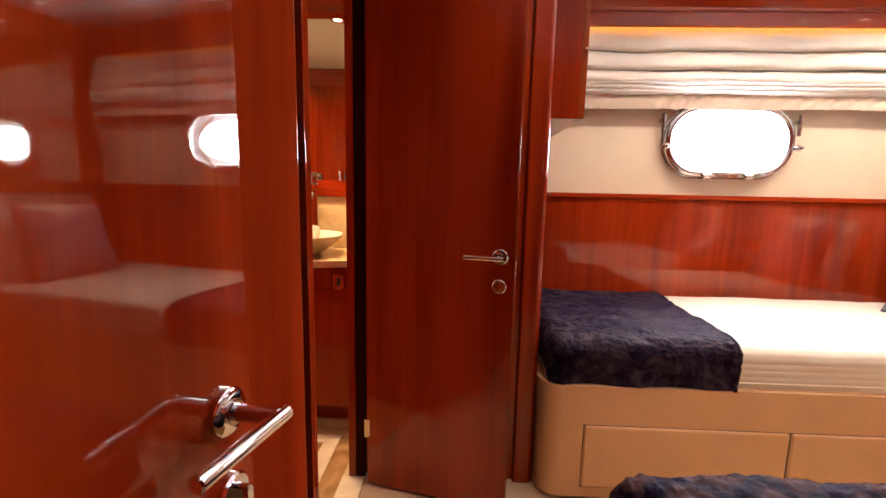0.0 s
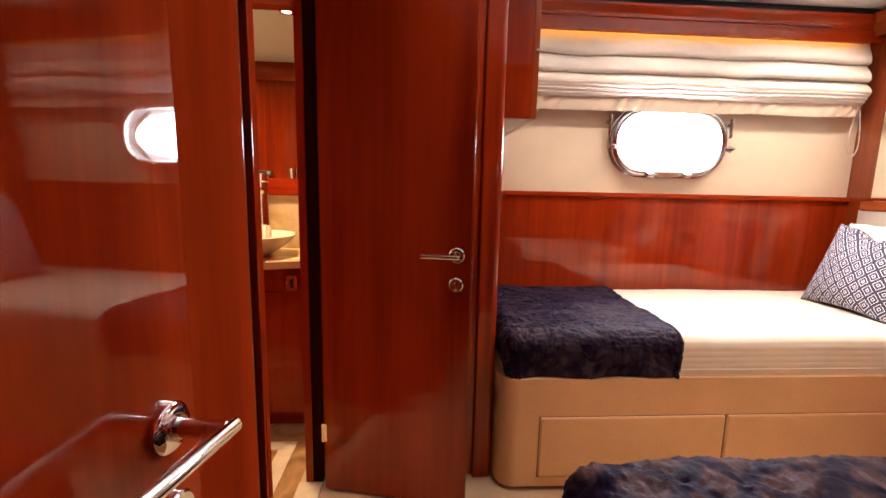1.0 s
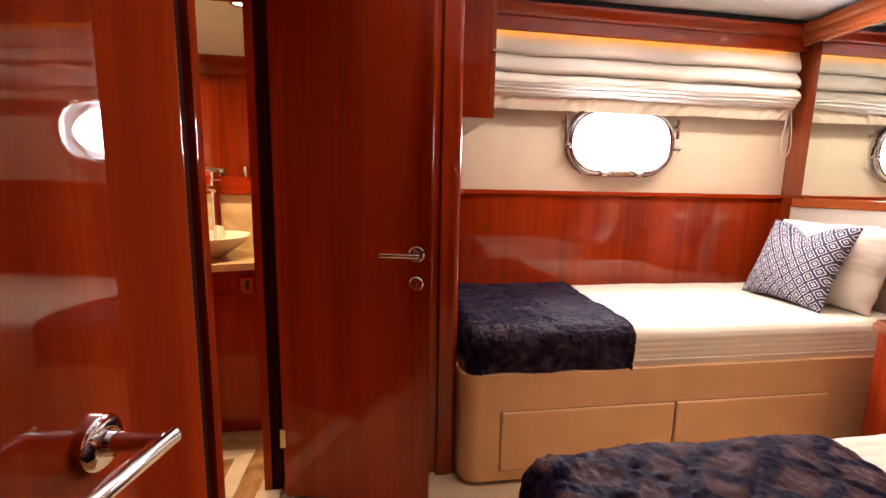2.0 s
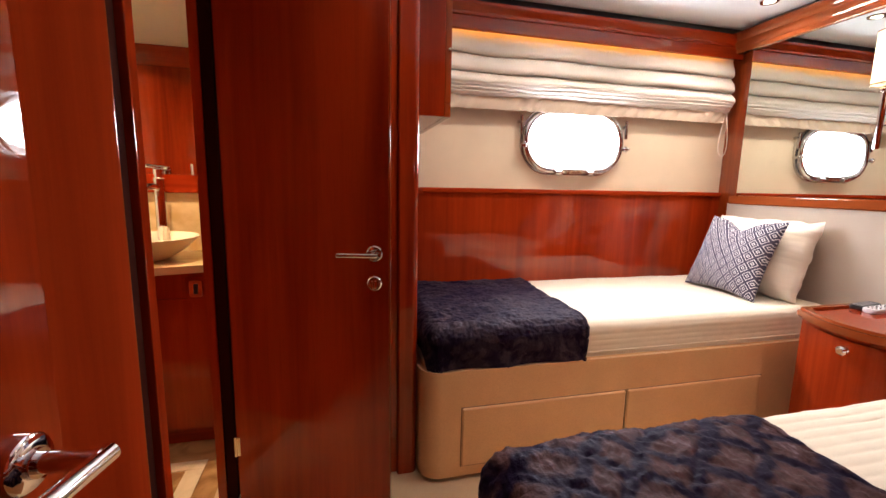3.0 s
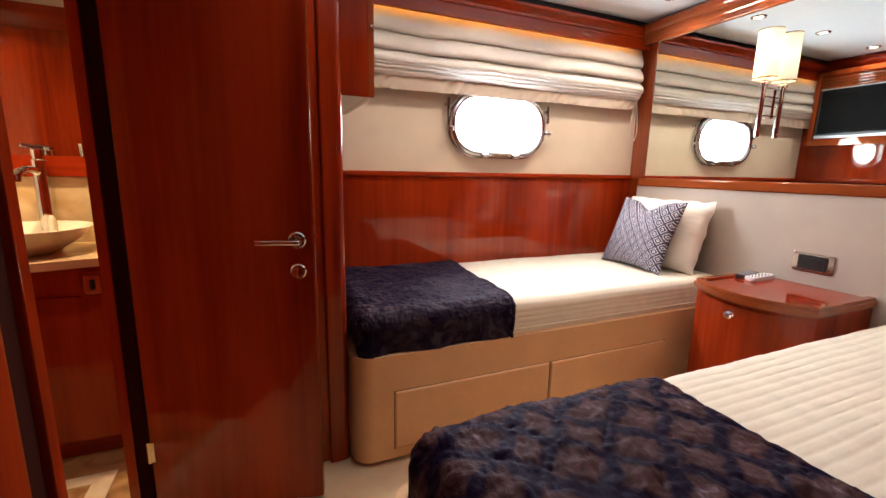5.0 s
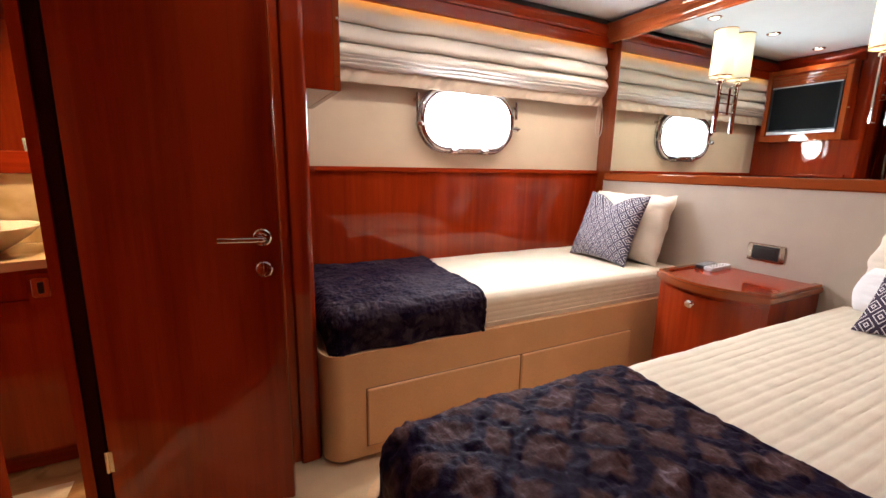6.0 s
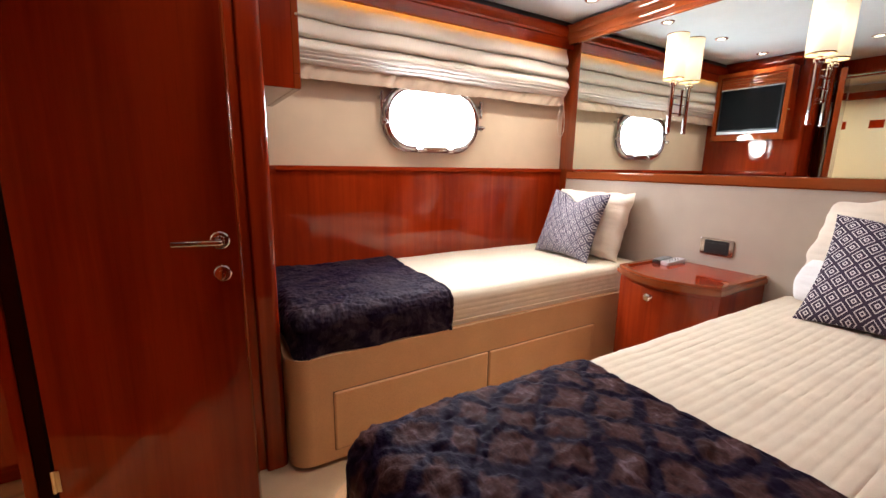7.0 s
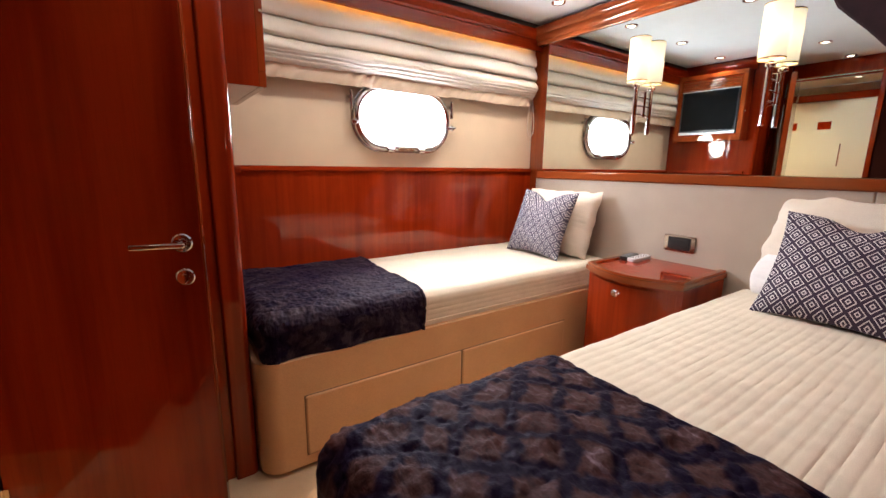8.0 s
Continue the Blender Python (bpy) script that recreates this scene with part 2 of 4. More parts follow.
FROST = mat("frosted_glass", 0.30, color=(0.86, 0.90, 0.84))[0]
FROST.node_tree.nodes["Principled BSDF"].inputs["Transmission Weight"].default_value = 0.20


def glow(name, color, strength):
    m = bpy.data.materials.new(name)
    m.use_nodes = True
    n, l = m.node_tree.nodes, m.node_tree.links
    n.remove(n["Principled BSDF"])
    e = n.new("ShaderNodeEmission")
    e.inputs["Color"].default_value, e.inputs["Strength"].default_value = (*color, 1), strength
    l.new(e.outputs[0], n["Material Output"].inputs["Surface"])
    return m


BULB = glow("lit_downlight_glass", (1.0, 0.86, 0.66), 9.0)
OUTSIDE = glow("bright_overcast_outside", (0.93, 0.97, 1.0), 18.0)
# a lit parchment shade: warm, brighter towards its middle height
SHADE = mat("lit_parchment_shade", 0.8, color=(0.8, 0.68, 0.48))[0]
_n, _l = SHADE.node_tree.nodes, SHADE.node_tree.links
_b = _n["Principled BSDF"]
_b.inputs["Emission Color"].default_value = (1.0, 0.80, 0.52, 1)
_tc = _n.new("ShaderNodeTexCoord")
_sp = _n.new("ShaderNodeSeparateXYZ")
_l.new(_tc.outputs["Object"], _sp.inputs[0])
_up = calc(_n, _l, "DIVIDE", calc(_n, _l, "SUBTRACT", _sp.outputs["Z"], 0.268), 0.218)
_hot = calc(_n, _l, "SUBTRACT", 1.0, calc(_n, _l, "MULTIPLY", calc(_n, _l, "ABSOLUTE", calc(_n, _l, "SUBTRACT", _up, 0.55)), 1.5))
_l.new(calc(_n, _l, "MULTIPLY_ADD", _hot, 2.3, 0.8), _b.inputs["Emission Strength"])


# ---- building helpers ----
ORIGIN = {}


def thing(name, at=(0, 0, 0), label="", category="", group="", kind="", turn=0.0, m=None):
    ob = new(name)
    ob.empty_display_size = 0.05
    ob.matrix_world = m if m is not None else pose(*at, 0, 0, turn)
    ORIGIN[ob.name] = Vector((0, 0, 0)) if (m is not None or turn) else Vector(at)
    return tagged(ob, label, category, group, kind)


def mesh_of(name, bm, material, smooth=True):
    me = bpy.data.meshes.new(name)
    bmesh.ops.recalc_face_normals(bm, faces=bm.faces)
    bm.to_mesh(me)
    bm.free()
    me.materials.append(material)
    if smooth:
        me.polygons.foreach_set("use_smooth", [True] * len(me.polygons))
        me.set_sharp_from_angle(angle=radians(38))
    return me


def soften(ob):
    """Keeps large faces flat between small rounded edges."""
    if len(ob.data.polygons) < 2500:
        w = ob.modifiers.new("face_weights", "WEIGHTED_NORMAL")
        w.mode, w.weight, w.keep_sharp = "FACE_AREA", 80, True


def part(name, bm, material, parent, label="", smooth=True):
    """Links a bmesh, in the thing's own axes or in the world's, as one mesh under a thing or a part."""
    off = ORIGIN[parent.name]
    bmesh.ops.translate(bm, verts=bm.verts, vec=-off)
    ob = new(name, mesh_of(name, bm, material, smooth))
    ob.parent = parent
    ORIGIN[ob.name] = off
    soften(ob)
    return tagged(ob, label)


def solid(name, bm, material, label="", category="", kind="", group="", smooth=True):
    """A thing of one mesh, in the world's axes."""
    ob = new(name, mesh_of(name, bm, material, smooth))
    ORIGIN[ob.name] = Vector((0, 0, 0))
    if smooth:
        soften(ob)
    return tagged(ob, label, category, group, kind)


def box(x0, y0, z0, x1, y1, z1, bevel=0.0, seg=2):
    bm = bmesh.new()
    bmesh.ops.create_cube(bm, size=1)
    for v in bm.verts:
        v.co = Vector(((x0, x1)[v.co.x > 0], (y0, y1)[v.co.y > 0], (z0, z1)[v.co.z > 0]))
    if bevel:
        bmesh.ops.bevel(bm, geom=bm.edges[:], offset=bevel, segments=seg, profile=0.5, affect="EDGES")
    return bm


def join(*bms):
    out = bmesh.new()
    for b in bms:
        me = bpy.data.meshes.new("tmp")
        b.to_mesh(me)
        b.free()
        out.from_mesh(me)
        bpy.data.meshes.remove(me)
    return out


def moved(bm, m):
    bmesh.ops.transform(bm, matrix=m, verts=bm.verts)
    return bm


def prism(poly, z0, z1, bevel=0.0, axis="z", seg=2):
    """An outline, pushed along an axis: poly holds (x, y) for z, (y, z) for x, (x, z) for y."""
    bm = bmesh.new()

    def at(p, h):
        return {"z": (p[0], p[1], h), "x": (h, p[0], p[1]), "y": (p[0], h, p[1])}[axis]

    lo, hi = [bm.verts.new(at(p, z0)) for p in poly], [bm.verts.new(at(p, z1)) for p in poly]
    bm.faces.new(lo), bm.faces.new(hi[::-1])
    for i in range(len(poly)):
        j = (i + 1) % len(poly)
        bm.faces.new((lo[i], hi[i], hi[j], lo[j]))
    if bevel:
        caps = [e for e in bm.edges if len({v.co["xyz".index(axis)] for v in e.verts}) == 1]
        bmesh.ops.bevel(bm, geom=caps, offset=bevel, segments=seg, profile=0.5, affect="EDGES")
    return bm


def rounded(x0, y0, x1, y1, r, n=6):
    """The outline of a rectangle with rounded corners; r may be four radii."""
    rs = r if isinstance(r, tuple) else (r,) * 4
    out = []
    for (cx, cy, a), q in zip(((x1, y1, 0), (x0, y1, 90), (x0, y0, 180), (x1, y0, 270)), rs):
        sx, sy = (-1 if cx == x1 else 1), (-1 if cy == y1 else 1)
        if q == 0:
            out.append((cx, cy))
            continue
        for i in range(n + 1):
            t = radians(a + 90 * i / n)
            out.append((cx + sx * q + q * math.cos(t), cy + sy * q + q * math.sin(t)))
    return out


def lathe(profile, n=24, close=True):
    """Turns (radius, height) round the z axis."""
    bm = bmesh.new()
    rings = []
    for r, z in profile:
        if r < 1e-6:
            rings.append([bm.verts.new((0, 0, z))])
        else:
            rings.append([bm.verts.new((r * math.cos(2 * math.pi * i / n), r * math.sin(2 * math.pi * i / n), z)) for i in range(n)])
    for a, b in zip(rings, rings[1:]):
        for i in range(n):
            j = (i + 1) % n
            q = [a[i % len(a)], a[j % len(a)], b[j % len(b)], b[i % len(b)]]
            q = list(dict.fromkeys(q))
            if len(q) > 2:
                bm.faces.new(q)
    return bm


def rod(a, b, r, n=14, bevel=0.0):
    a, b = Vector(a), Vector(b)
    h = (b - a).length
    c = min(bevel or r * 0.15, r * 0.9)
    bm = lathe([(0, 0), (r - c, 0), (r, c), (r, h - c), (r - c, h), (0, h)], n)
    return moved(bm, Matrix.Translation(a) @ (b - a).to_track_quat("Z", "Y").to_matrix().to_4x4())


def tube(points, r, n=10, closed=False):
    bm = bmesh.new()
    pts = [Vector(p) for p in points]
    rings = []
    count = len(pts)
    up = Vector((0.01, 0.02, 1)).normalized()
    for i, p in enumerate(pts):
        d = (pts[(i + 1) % count] - pts[i - 1]) if closed or 0 < i < count - 1 else (pts[1] - pts[0] if i == 0 else pts[-1] - pts[-2])
        d.normalize()
        s = d.cross(up)
        if s.length < 0.05:
            s = d.cross(Vector((0, 1, 0)))
        s.normalize()
        t = s.cross(d)
        rings.append([bm.verts.new(p + r * (math.cos(2 * math.pi * k / n) * s + math.sin(2 * math.pi * k / n) * t)) for k in range(n)])
    pairs = list(zip(rings, rings[1:])) + ([(rings[-1], rings[0])] if closed else [])
    for a, b in pairs:
        for k in range(n):
            bm.faces.new((a[k], a[(k + 1) % n], b[(k + 1) % n], b[k]))
    if not closed:
        bm.faces.new(rings[0]), bm.faces.new(rings[-1][::-1])
    return bm


def sheet(fn, nu, nv, thick):
    """A cloth of some thickness over fn(u, v), u and v from 0 to 1."""
    p = np.array([[fn(i / nu, j / nv) for j in range(nv + 1)] for i in range(nu + 1)], float)
    du, dv = np.gradient(p, axis=0), np.gradient(p, axis=1)
    nrm = np.cross(du, dv)
    nrm /= np.linalg.norm(nrm, axis=2, keepdims=True) + 1e-9
    q = p - nrm * thick
    bm = bmesh.new()
    top = [[bm.verts.new(c) for c in row] for row in p]
    low = [[bm.verts.new(c) for c in row] for row in q]
    for i in range(nu):
        for j in range(nv):
            bm.faces.new((top[i][j], top[i + 1][j], top[i + 1][j + 1], top[i][j + 1]))
            bm.faces.new((low[i][j], low[i][j + 1], low[i + 1][j + 1], low[i + 1][j]))
    edge = [(i, 0) for i in range(nu)] + [(nu, j) for j in range(nv)] + [(i, nv) for i in range(nu, 0, -1)] + [(0, j) for j in range(nv, 0, -1)]
    for (a, b), (c, d) in zip(edge, edge[1:] + edge[:1]):
        bm.faces.new((top[a][b], low[a][b], low[c][d], top[c][d]))
    return bm


def wall_with_hole(outer, hole, y0, y1):
    """A wall in the x-z plane from y0 to y1 with one opening right through it."""
    bm = bmesh.new()
    loops = []
    for y in (y0, y1):
        o, h = [bm.verts.new((x, y, z)) for x, z in outer], [bm.verts.new((x, y, z)) for x, z in hole]
        edges = [bm.edges.new((s[i], s[(i + 1) % len(s)])) for s in (o, h) for i in range(len(s))]
        bmesh.ops.triangle_fill(bm, use_beauty=True, edges=edges)
        loops.append((o, h))
    for k in (0, 1):
        a, b = loops[0][k], loops[1][k]
        for i in range(len(a)):
            j = (i + 1) % len(a)
            bm.faces.new((a[i], a[j], b[j], b[i]))
    return bm


# ---- structure ----
XM, XF = 2.41, 0.344      # window wall at YW, wall, mirror plane, wall at the bed's foot
ORIGIN["none"] = Vector((0, 0, 0))

solid("floor", box(-0.40, -1.6, -0.05, 2.6, 2.5, 0.0), CARPET, "beige wall-to-wall carpet of the cabin", "floor", "structure")
solid("ceiling", box(-0.40, -1.6, CEIL, 2.6, 2.5, CEIL + 0.05), HEADLINER, "smooth white ceiling panels with round downlights", "ceiling", "structure")
# window wall with the porthole's opening
PX, PZ, PW, PH = 1.398, 1.408, 0.615, 0.330
hole = rounded(PX - PW / 2, PZ - PH / 2, PX + PW / 2, PZ + PH / 2, 0.155, 9)
solid("wall_north", wall_with_hole([(XF - 0.02, 0), (2.62, 0), (2.62, 2.2), (XF - 0.02, 2.2)], hole, YW, YW + 0.09), VINYL,
      "cream vinyl-covered hull wall with a porthole", "wall", "structure")
solid("wall_east", box(XM + 0.012, -0.2, 0, 2.60, 2.149, CEIL), VINYL, "plain wall behind mirror and headboard", "wall", "structure")
solid("wall_south", box(0.36, -0.16, 0, 2.60, -0.10, CEIL), WOOD_Z, "glossy cherry panelled wall along the bed", "wall", "structure")
solid("wall_west", join(box(-0.43, -1.6, 0, -0.38, 0.25, CEIL), box(-0.43, 0.25, 0, -0.322, 0.985, CEIL), box(-0.375, 0.985, 1.985, -0.322, 1.615, CEIL)), WOOD_Z,
      "glossy cherry wall with the bathroom doorway", "wall", "structure")
solid("wall_foot", join(box(-0.375, 1.615, 0, XF - 0.004, 1.655, CEIL, 0.004), box(XF - 0.04, 1.655, 0, XF, YW, CEIL)), WOOD_Z,
      "glossy cherry wall at the foot of the bed", "wall", "structure")
solid("wall_corridor", join(box(-0.43, -1.62, 0, 0.9, -1.55, CEIL), box(0.84, -1.6, 0, 0.9, -0.16, CEIL)), WOOD_Z,
      "cherry panelled corridor walls", "wall", "structure")

# the doorway's linings
door_frame = thing("door_frame", (-0.40, 1.3, 0), "dark cherry lining round the bathroom doorway", "door frame", kind="structure")
part("jamb", box(-0.374, 1.580, 0, -0.345, 1.618, 1.985, 0.003), WOOD_Z, door_frame)
# two added dark strips paint the shaded gaps beside the doors
part("door_gap_shade", box(-0.345, 1.590, 0, -0.312, 1.618, 1.985, 0.002), DOOR_GAP_SHADE, door_frame, "dark strip standing for the shaded gap beside the door")
part("door_gap_shade", box(-0.3225, 0.80, 0, -0.309, 0.974, 1.985, 0.002), DOOR_GAP_SHADE, door_frame, "dark strip standing for the shaded gap beside the door")
part("jamb", box(-0.440, 0.975, 0, -0.294, 1.012, 1.985, 0.006), WOOD_Z, door_frame)
part("head", box(-0.374, 1.012, 1.972, -0.320, 1.580, 1.99, 0.004), WOOD_X, door_frame)
part("threshold", box(-0.40, 1.012, 0.0, -0.31, 1.580, 0.012, 0.003), MARBLE_PALE, door_frame, "pale marble threshold")

# rounded corner post at the end of the foot wall
solid("corner_post", prism(rounded(XF - 0.075, 1.598, XF + 0.004, 1.67, (0.0, 0.0, 0.01, 0.026), 8), 0, CEIL), WOOD_Z,
      "rounded glossy cherry corner post", "post", "structure")
# wainscot, cap rail
solid("wainscot", box(XF, YW - 0.022, 0.3, 2.51, YW, 1.108, 0.002), WOOD_Z, "glossy cherry wainscot panel behind the bed", "wall panel", "structure")
cap = [(YW, 1.108), (YW - 0.03, 1.108), (YW - 0.036, 1.113), (YW - 0.036, 1.128), (YW - 0.03, 1.134), (YW, 1.134)]
solid("cap_rail", prism(cap, XF, 2.50, axis="x"), WOOD_X, "narrow cherry cap rail on the wainscot", "trim", "structure")
solid("cap_rail_foot", box(XF, 1.66, 1.108, XF + 0.03, YW - 0.036, 1.134, 0.004), WOOD_Y, "narrow cherry cap rail on the foot wall", "trim", "structure")
# corner pillar beside the mirror
solid("corner_pillar", prism([(2.500, YW), (2.412, 2.150), (2.55, 2.150), (2.60, YW)], 0, 2.06, 0.002), WOOD_LITE_Z,
      "slanting solid cherry corner pillar", "pillar", "structure")
# pelmet and crown along the window wall
solid("pelmet", box(XF, YW - 0.105, 1.932, 2.46, YW - 0.085, 2.00, 0.003), WOOD_X, "glossy cherry pelmet board over the blind", "pelmet", "structure")
crown = [(YW, 1.995), (YW - 0.105, 1.995), (YW - 0.112, 2.000), (YW - 0.112, 2.012), (YW - 0.120, 2.020), (YW - 0.132, 2.034), (YW - 0.136, 2.046), (YW - 0.136, 2.058), (YW, 2.058)]
solid("crown_north", prism(crown, XF, 2.48, axis="x"), WOOD_X, "moulded cherry crown along the window wall", "trim", "structure")
# black box in the recess, its shade put in as colour
solid("crown_shade", box(XF, YW - 0.10, 2.058, 2.5, YW, CEIL - 0.001), RECESS_SHADE, "black strip standing for the shade in the recess above the crown", "trim", "structure")
# beam over the mirror
beam = [(XM, 1.958), (XM - 0.014, 1.958), (XM - 0.018, 1.964), (XM - 0.018, 1.980), (XM - 0.026, 1.988), (XM - 0.034, 2.004), (XM - 0.034, 2.022),
        (XM - 0.044, 2.032), (XM - 0.052, 2.048), (XM - 0.052, 2.066), (XM - 0.046, 2.072), (XM + 0.10, 2.072), (XM + 0.10, 1.958)]
solid("crown_east", prism(beam, -0.10, 2.246, axis="y"), WOOD_LITE, "moulded cherry crown over the mirror", "trim", "structure")
# crown on the foot wall
crf = [(XF, 1.99), (XF + 0.02, 1.99), (XF + 0.03, 2.01), (XF + 0.05, 2.03), (XF + 0.055, 2.05), (XF + 0.055, 2.065), (XF, 2.065)]
solid("crown_foot", prism(crf, 1.66, YW - 0.14, axis="y"), WOOD_Y, "moulded cherry crown on the foot wall", "trim", "structure")
# mirror and its lower rail, padded headboard
solid("wall_mirror", box(XM, -0.09, 1.120, XM + 0.010, 2.150, 1.962), MIRROR, "wide wall mirror over the headboard", "mirror", smooth=False)
rail = [(XM + 0.01, 1.068), (XM - 0.026, 1.068), (XM - 0.032, 1.075), (XM - 0.032, 1.112), (XM - 0.028, 1.118), (XM + 0.01, 1.118)]
solid("mirror_rail", prism(rail, -0.09, 2.17, axis="y"), WOOD_LITE, "solid cherry rail under the mirror", "trim", "structure")
headboard = thing("headboard", (XM, 1.0, 0.3), "taupe fabric padded headboard along the wall", "headboard")
for a, b in ((-0.09, 0.4492), (0.450, 2.19)):
    part("padded_panel", box(XM - 0.020, a, 0.30, XM + 0.012, b, 1.073, 0.008, 3), HEADBOARD, headboard)

# what is outside the porthole
solid("backdrop", box(-4.5, 4.2, -1.5, 6.5, 4.22, 4.6), OUTSIDE, "bright sky outside the porthole", "sky", "structure")

# ---- porthole ----
port = thing("window_1", (PX, YW, PZ), "polished steel porthole with rounded ends, blown-out daylight behind", "porthole", kind="structure")


def port_ring(grow):
    return rounded(PX - PW / 2 - grow, PZ - PH / 2 - grow, PX + PW / 2 + grow, PZ + PH / 2 + grow, 0.155 + grow, 12)


def ring_between(a, b, y0, y1):
    bm = bmesh.new()
    la, lb = port_ring(a), port_ring(b)
    v = [[bm.verts.new((x, y, z)) for x, z in loop] for loop, y in ((la, y0), (la, y1), (lb, y1), (lb, y0))]
    for k in range(4):
        s, t = v[k], v[(k + 1) % 4]
        for i in range(len(s)):
            j = (i + 1) % len(s)
            bm.faces.new((s[i], s[j], t[j], t[i]))
    bmesh.ops.bevel(bm, geom=[e for e in bm.edges if abs(e.calc_face_angle(0)) > 1.2], offset=0.004, segments=2, affect="EDGES")
    return bm


def ring_round(grow, r, y, n=14):
    """A ring of round section along the porthole's outline."""
    loops = [[(x, y - r * math.sin(2 * math.pi * k / n), z) for x, z in port_ring(grow + r * math.cos(2 * math.pi * k / n))] for k in range(n)]
    bm = bmesh.new()
    v = [[bm.verts.new(c) for c in loop] for loop in loops]
    for k in range(n):
        q, t = v[k], v[(k + 1) % n]
        for i in range(len(q)):
            j = (i + 1) % len(q)
            bm.faces.new((q[i], q[j], t[j], t[i]))
    return bm


part("outer_ring", ring_between(0.024, -0.004, YW - 0.014, YW), STEEL, port)
part("inner_ring", join(ring_round(-0.002, 0.018, YW - 0.030), ring_between(-0.006, -0.018, YW - 0.030, YW + 0.028)), STEEL, port, "round polished steel clamping ring")
pane = bmesh.new()
pv = [pane.verts.new((x, YW + 0.03, z)) for x, z in port_ring(-0.003)]
pw = [pane.verts.new((x, YW + 0.038, z)) for x, z in port_ring(-0.003)]
pane.faces.new(pv), pane.faces.new(pw[::-1])
for i in range(len(pv)):
    pane.faces.new((pv[i], pv[(i + 1) % len(pv)], pw[(i + 1) % len(pv)], pw[i]))
pane_ob = part("pane", pane, GLASS, port, "clear glass pane", False)
pane_ob.visible_shadow = False
for sx in (-1, 1):
    hx = PX + sx * (PW / 2 + 0.030)
    part("stay", join(rod((hx, YW - 0.035, PZ + 0.03), (hx, YW - 0.035, PZ + 0.135), 0.0095), box(hx - 0.012, YW - 0.03, PZ + 0.09, hx + 0.012, YW, PZ + 0.11, 0.003)), STEEL, port, "slim steel stay bar")
    kx, kz = PX + sx * (PW / 2 + 0.02), PZ - 0.03
    part("dog", join(rod((kx, YW, kz), (kx, YW - 0.05, kz), 0.008), rod((kx - 0.014, YW - 0.05, kz), (kx + 0.016 * sx + 0.014, YW - 0.05, kz + 0.004), 0.007), moved(lathe([(0, 0), (0.016, 0.003), (0.018, 0.012), (0.011, 0.022), (0, 0.025)], 14), pose(kx, YW - 0.045, kz, 90))), STEEL, port, "steel clamp knob")
    lx = PX + sx * 0.105
    part("hinge", join(rod((lx - 0.019, YW - 0.050, PZ - PH / 2 - 0.010), (lx + 0.019, YW - 0.050, PZ - PH / 2 - 0.010), 0.0145), box(lx - 0.014, YW - 0.05, PZ - PH / 2 - 0.030, lx + 0.014, YW, PZ - PH / 2 - 0.006, 0.004)), CHROME, port)
part("maker_plate", box(PX - 0.052, YW - 0.053, PZ - PH / 2 - 0.016, PX + 0.052, YW - 0.046, PZ - PH / 2 - 0.001, 0.0015), BRASS, port, "small brass plate")

# ---- roman blind ----
blind = thing("roman_blind", (1.45, 2.30, 1.75), "cream linen roman blind drawn up in soft folds", "blind")
BX0, BX1 = XF + 0.01, 2.435
folds = [(1.955, 1.833, 0.054), (1.846, 1.742, 0.068), (1.754, 1.676, 0.076)]


def crease(x, seed):
    return 0.016 * noise.noise((x * 1.7, seed, 0)) + 0.006 * noise.noise((x * 5, seed, 3)) + 0.002 * noise.noise((x * 14, seed, 5))


def end_round(x, width):
    """Draws the cloth back at the blind's two ends."""
    e = max(0.0, min(1.0, (x - BX0) / width, (BX1 - x) / width))
    return math.sqrt(1 - (1 - e) ** 2)


def fold(z1, z0, out, seed):
    """One slack fold: it swells forward and curls back under itself at its lower edge."""
    def fn(u, v):
        t = 0.5 - 0.5 * math.cos(math.pi * u)
        x = BX0 + (BX1 - BX0) * (0.75 * u + 0.25 * t)
        s = crease(x, seed)
        o = out * (0.35 + 0.65 * end_round(x, 0.022)) * (1 + 0.16 * noise.noise((x * 3, seed, 11)))
        if v <= 0.72:
            a = v / 0.72
            z = z1 + (z0 + 0.012 - z1) * a + s * a
            y = o * (0.22 + 0.78 * math.sin(math.pi / 2 * a) ** 1.3)
        else:
            c = (v - 0.72) / 0.28
            z = z0 + 0.012 + s - 0.012 * math.sin(math.pi * min(1, c * 1.2)) ** 0.8
            y = o * (1 - 0.85 * c ** 1.4)
        return x, YW - 0.040 - y - 0.005 * noise.noise((x * 6, v * 3, seed + 7)) * min(1, v * 3), z
    return sheet(fn, 150, 22, 0.004)


for i, (a, b, o) in enumerate(folds):
    part("fold", fold(a, b, o, i * 3.1), BLIND, blind)


def pleat(z1, z0, out, seed):
    """A thin lining pleat that lies under the folds."""
    def fn(u, v):
        x = BX0 + (BX1 - BX0 - 0.012) * u
        s = 0.7 * crease(x, 6.2) + 0.004 * noise.noise((x * 4, seed, 2))
        return x, YW - 0.044 - out * math.sin(math.pi * (0.1 + 0.85 * v)) ** 0.8 * (0.4 + 0.6 * end_round(x, 0.02)), z1 + (z0 - z1) * v + s
    return sheet(fn, 130, 8, 0.004)


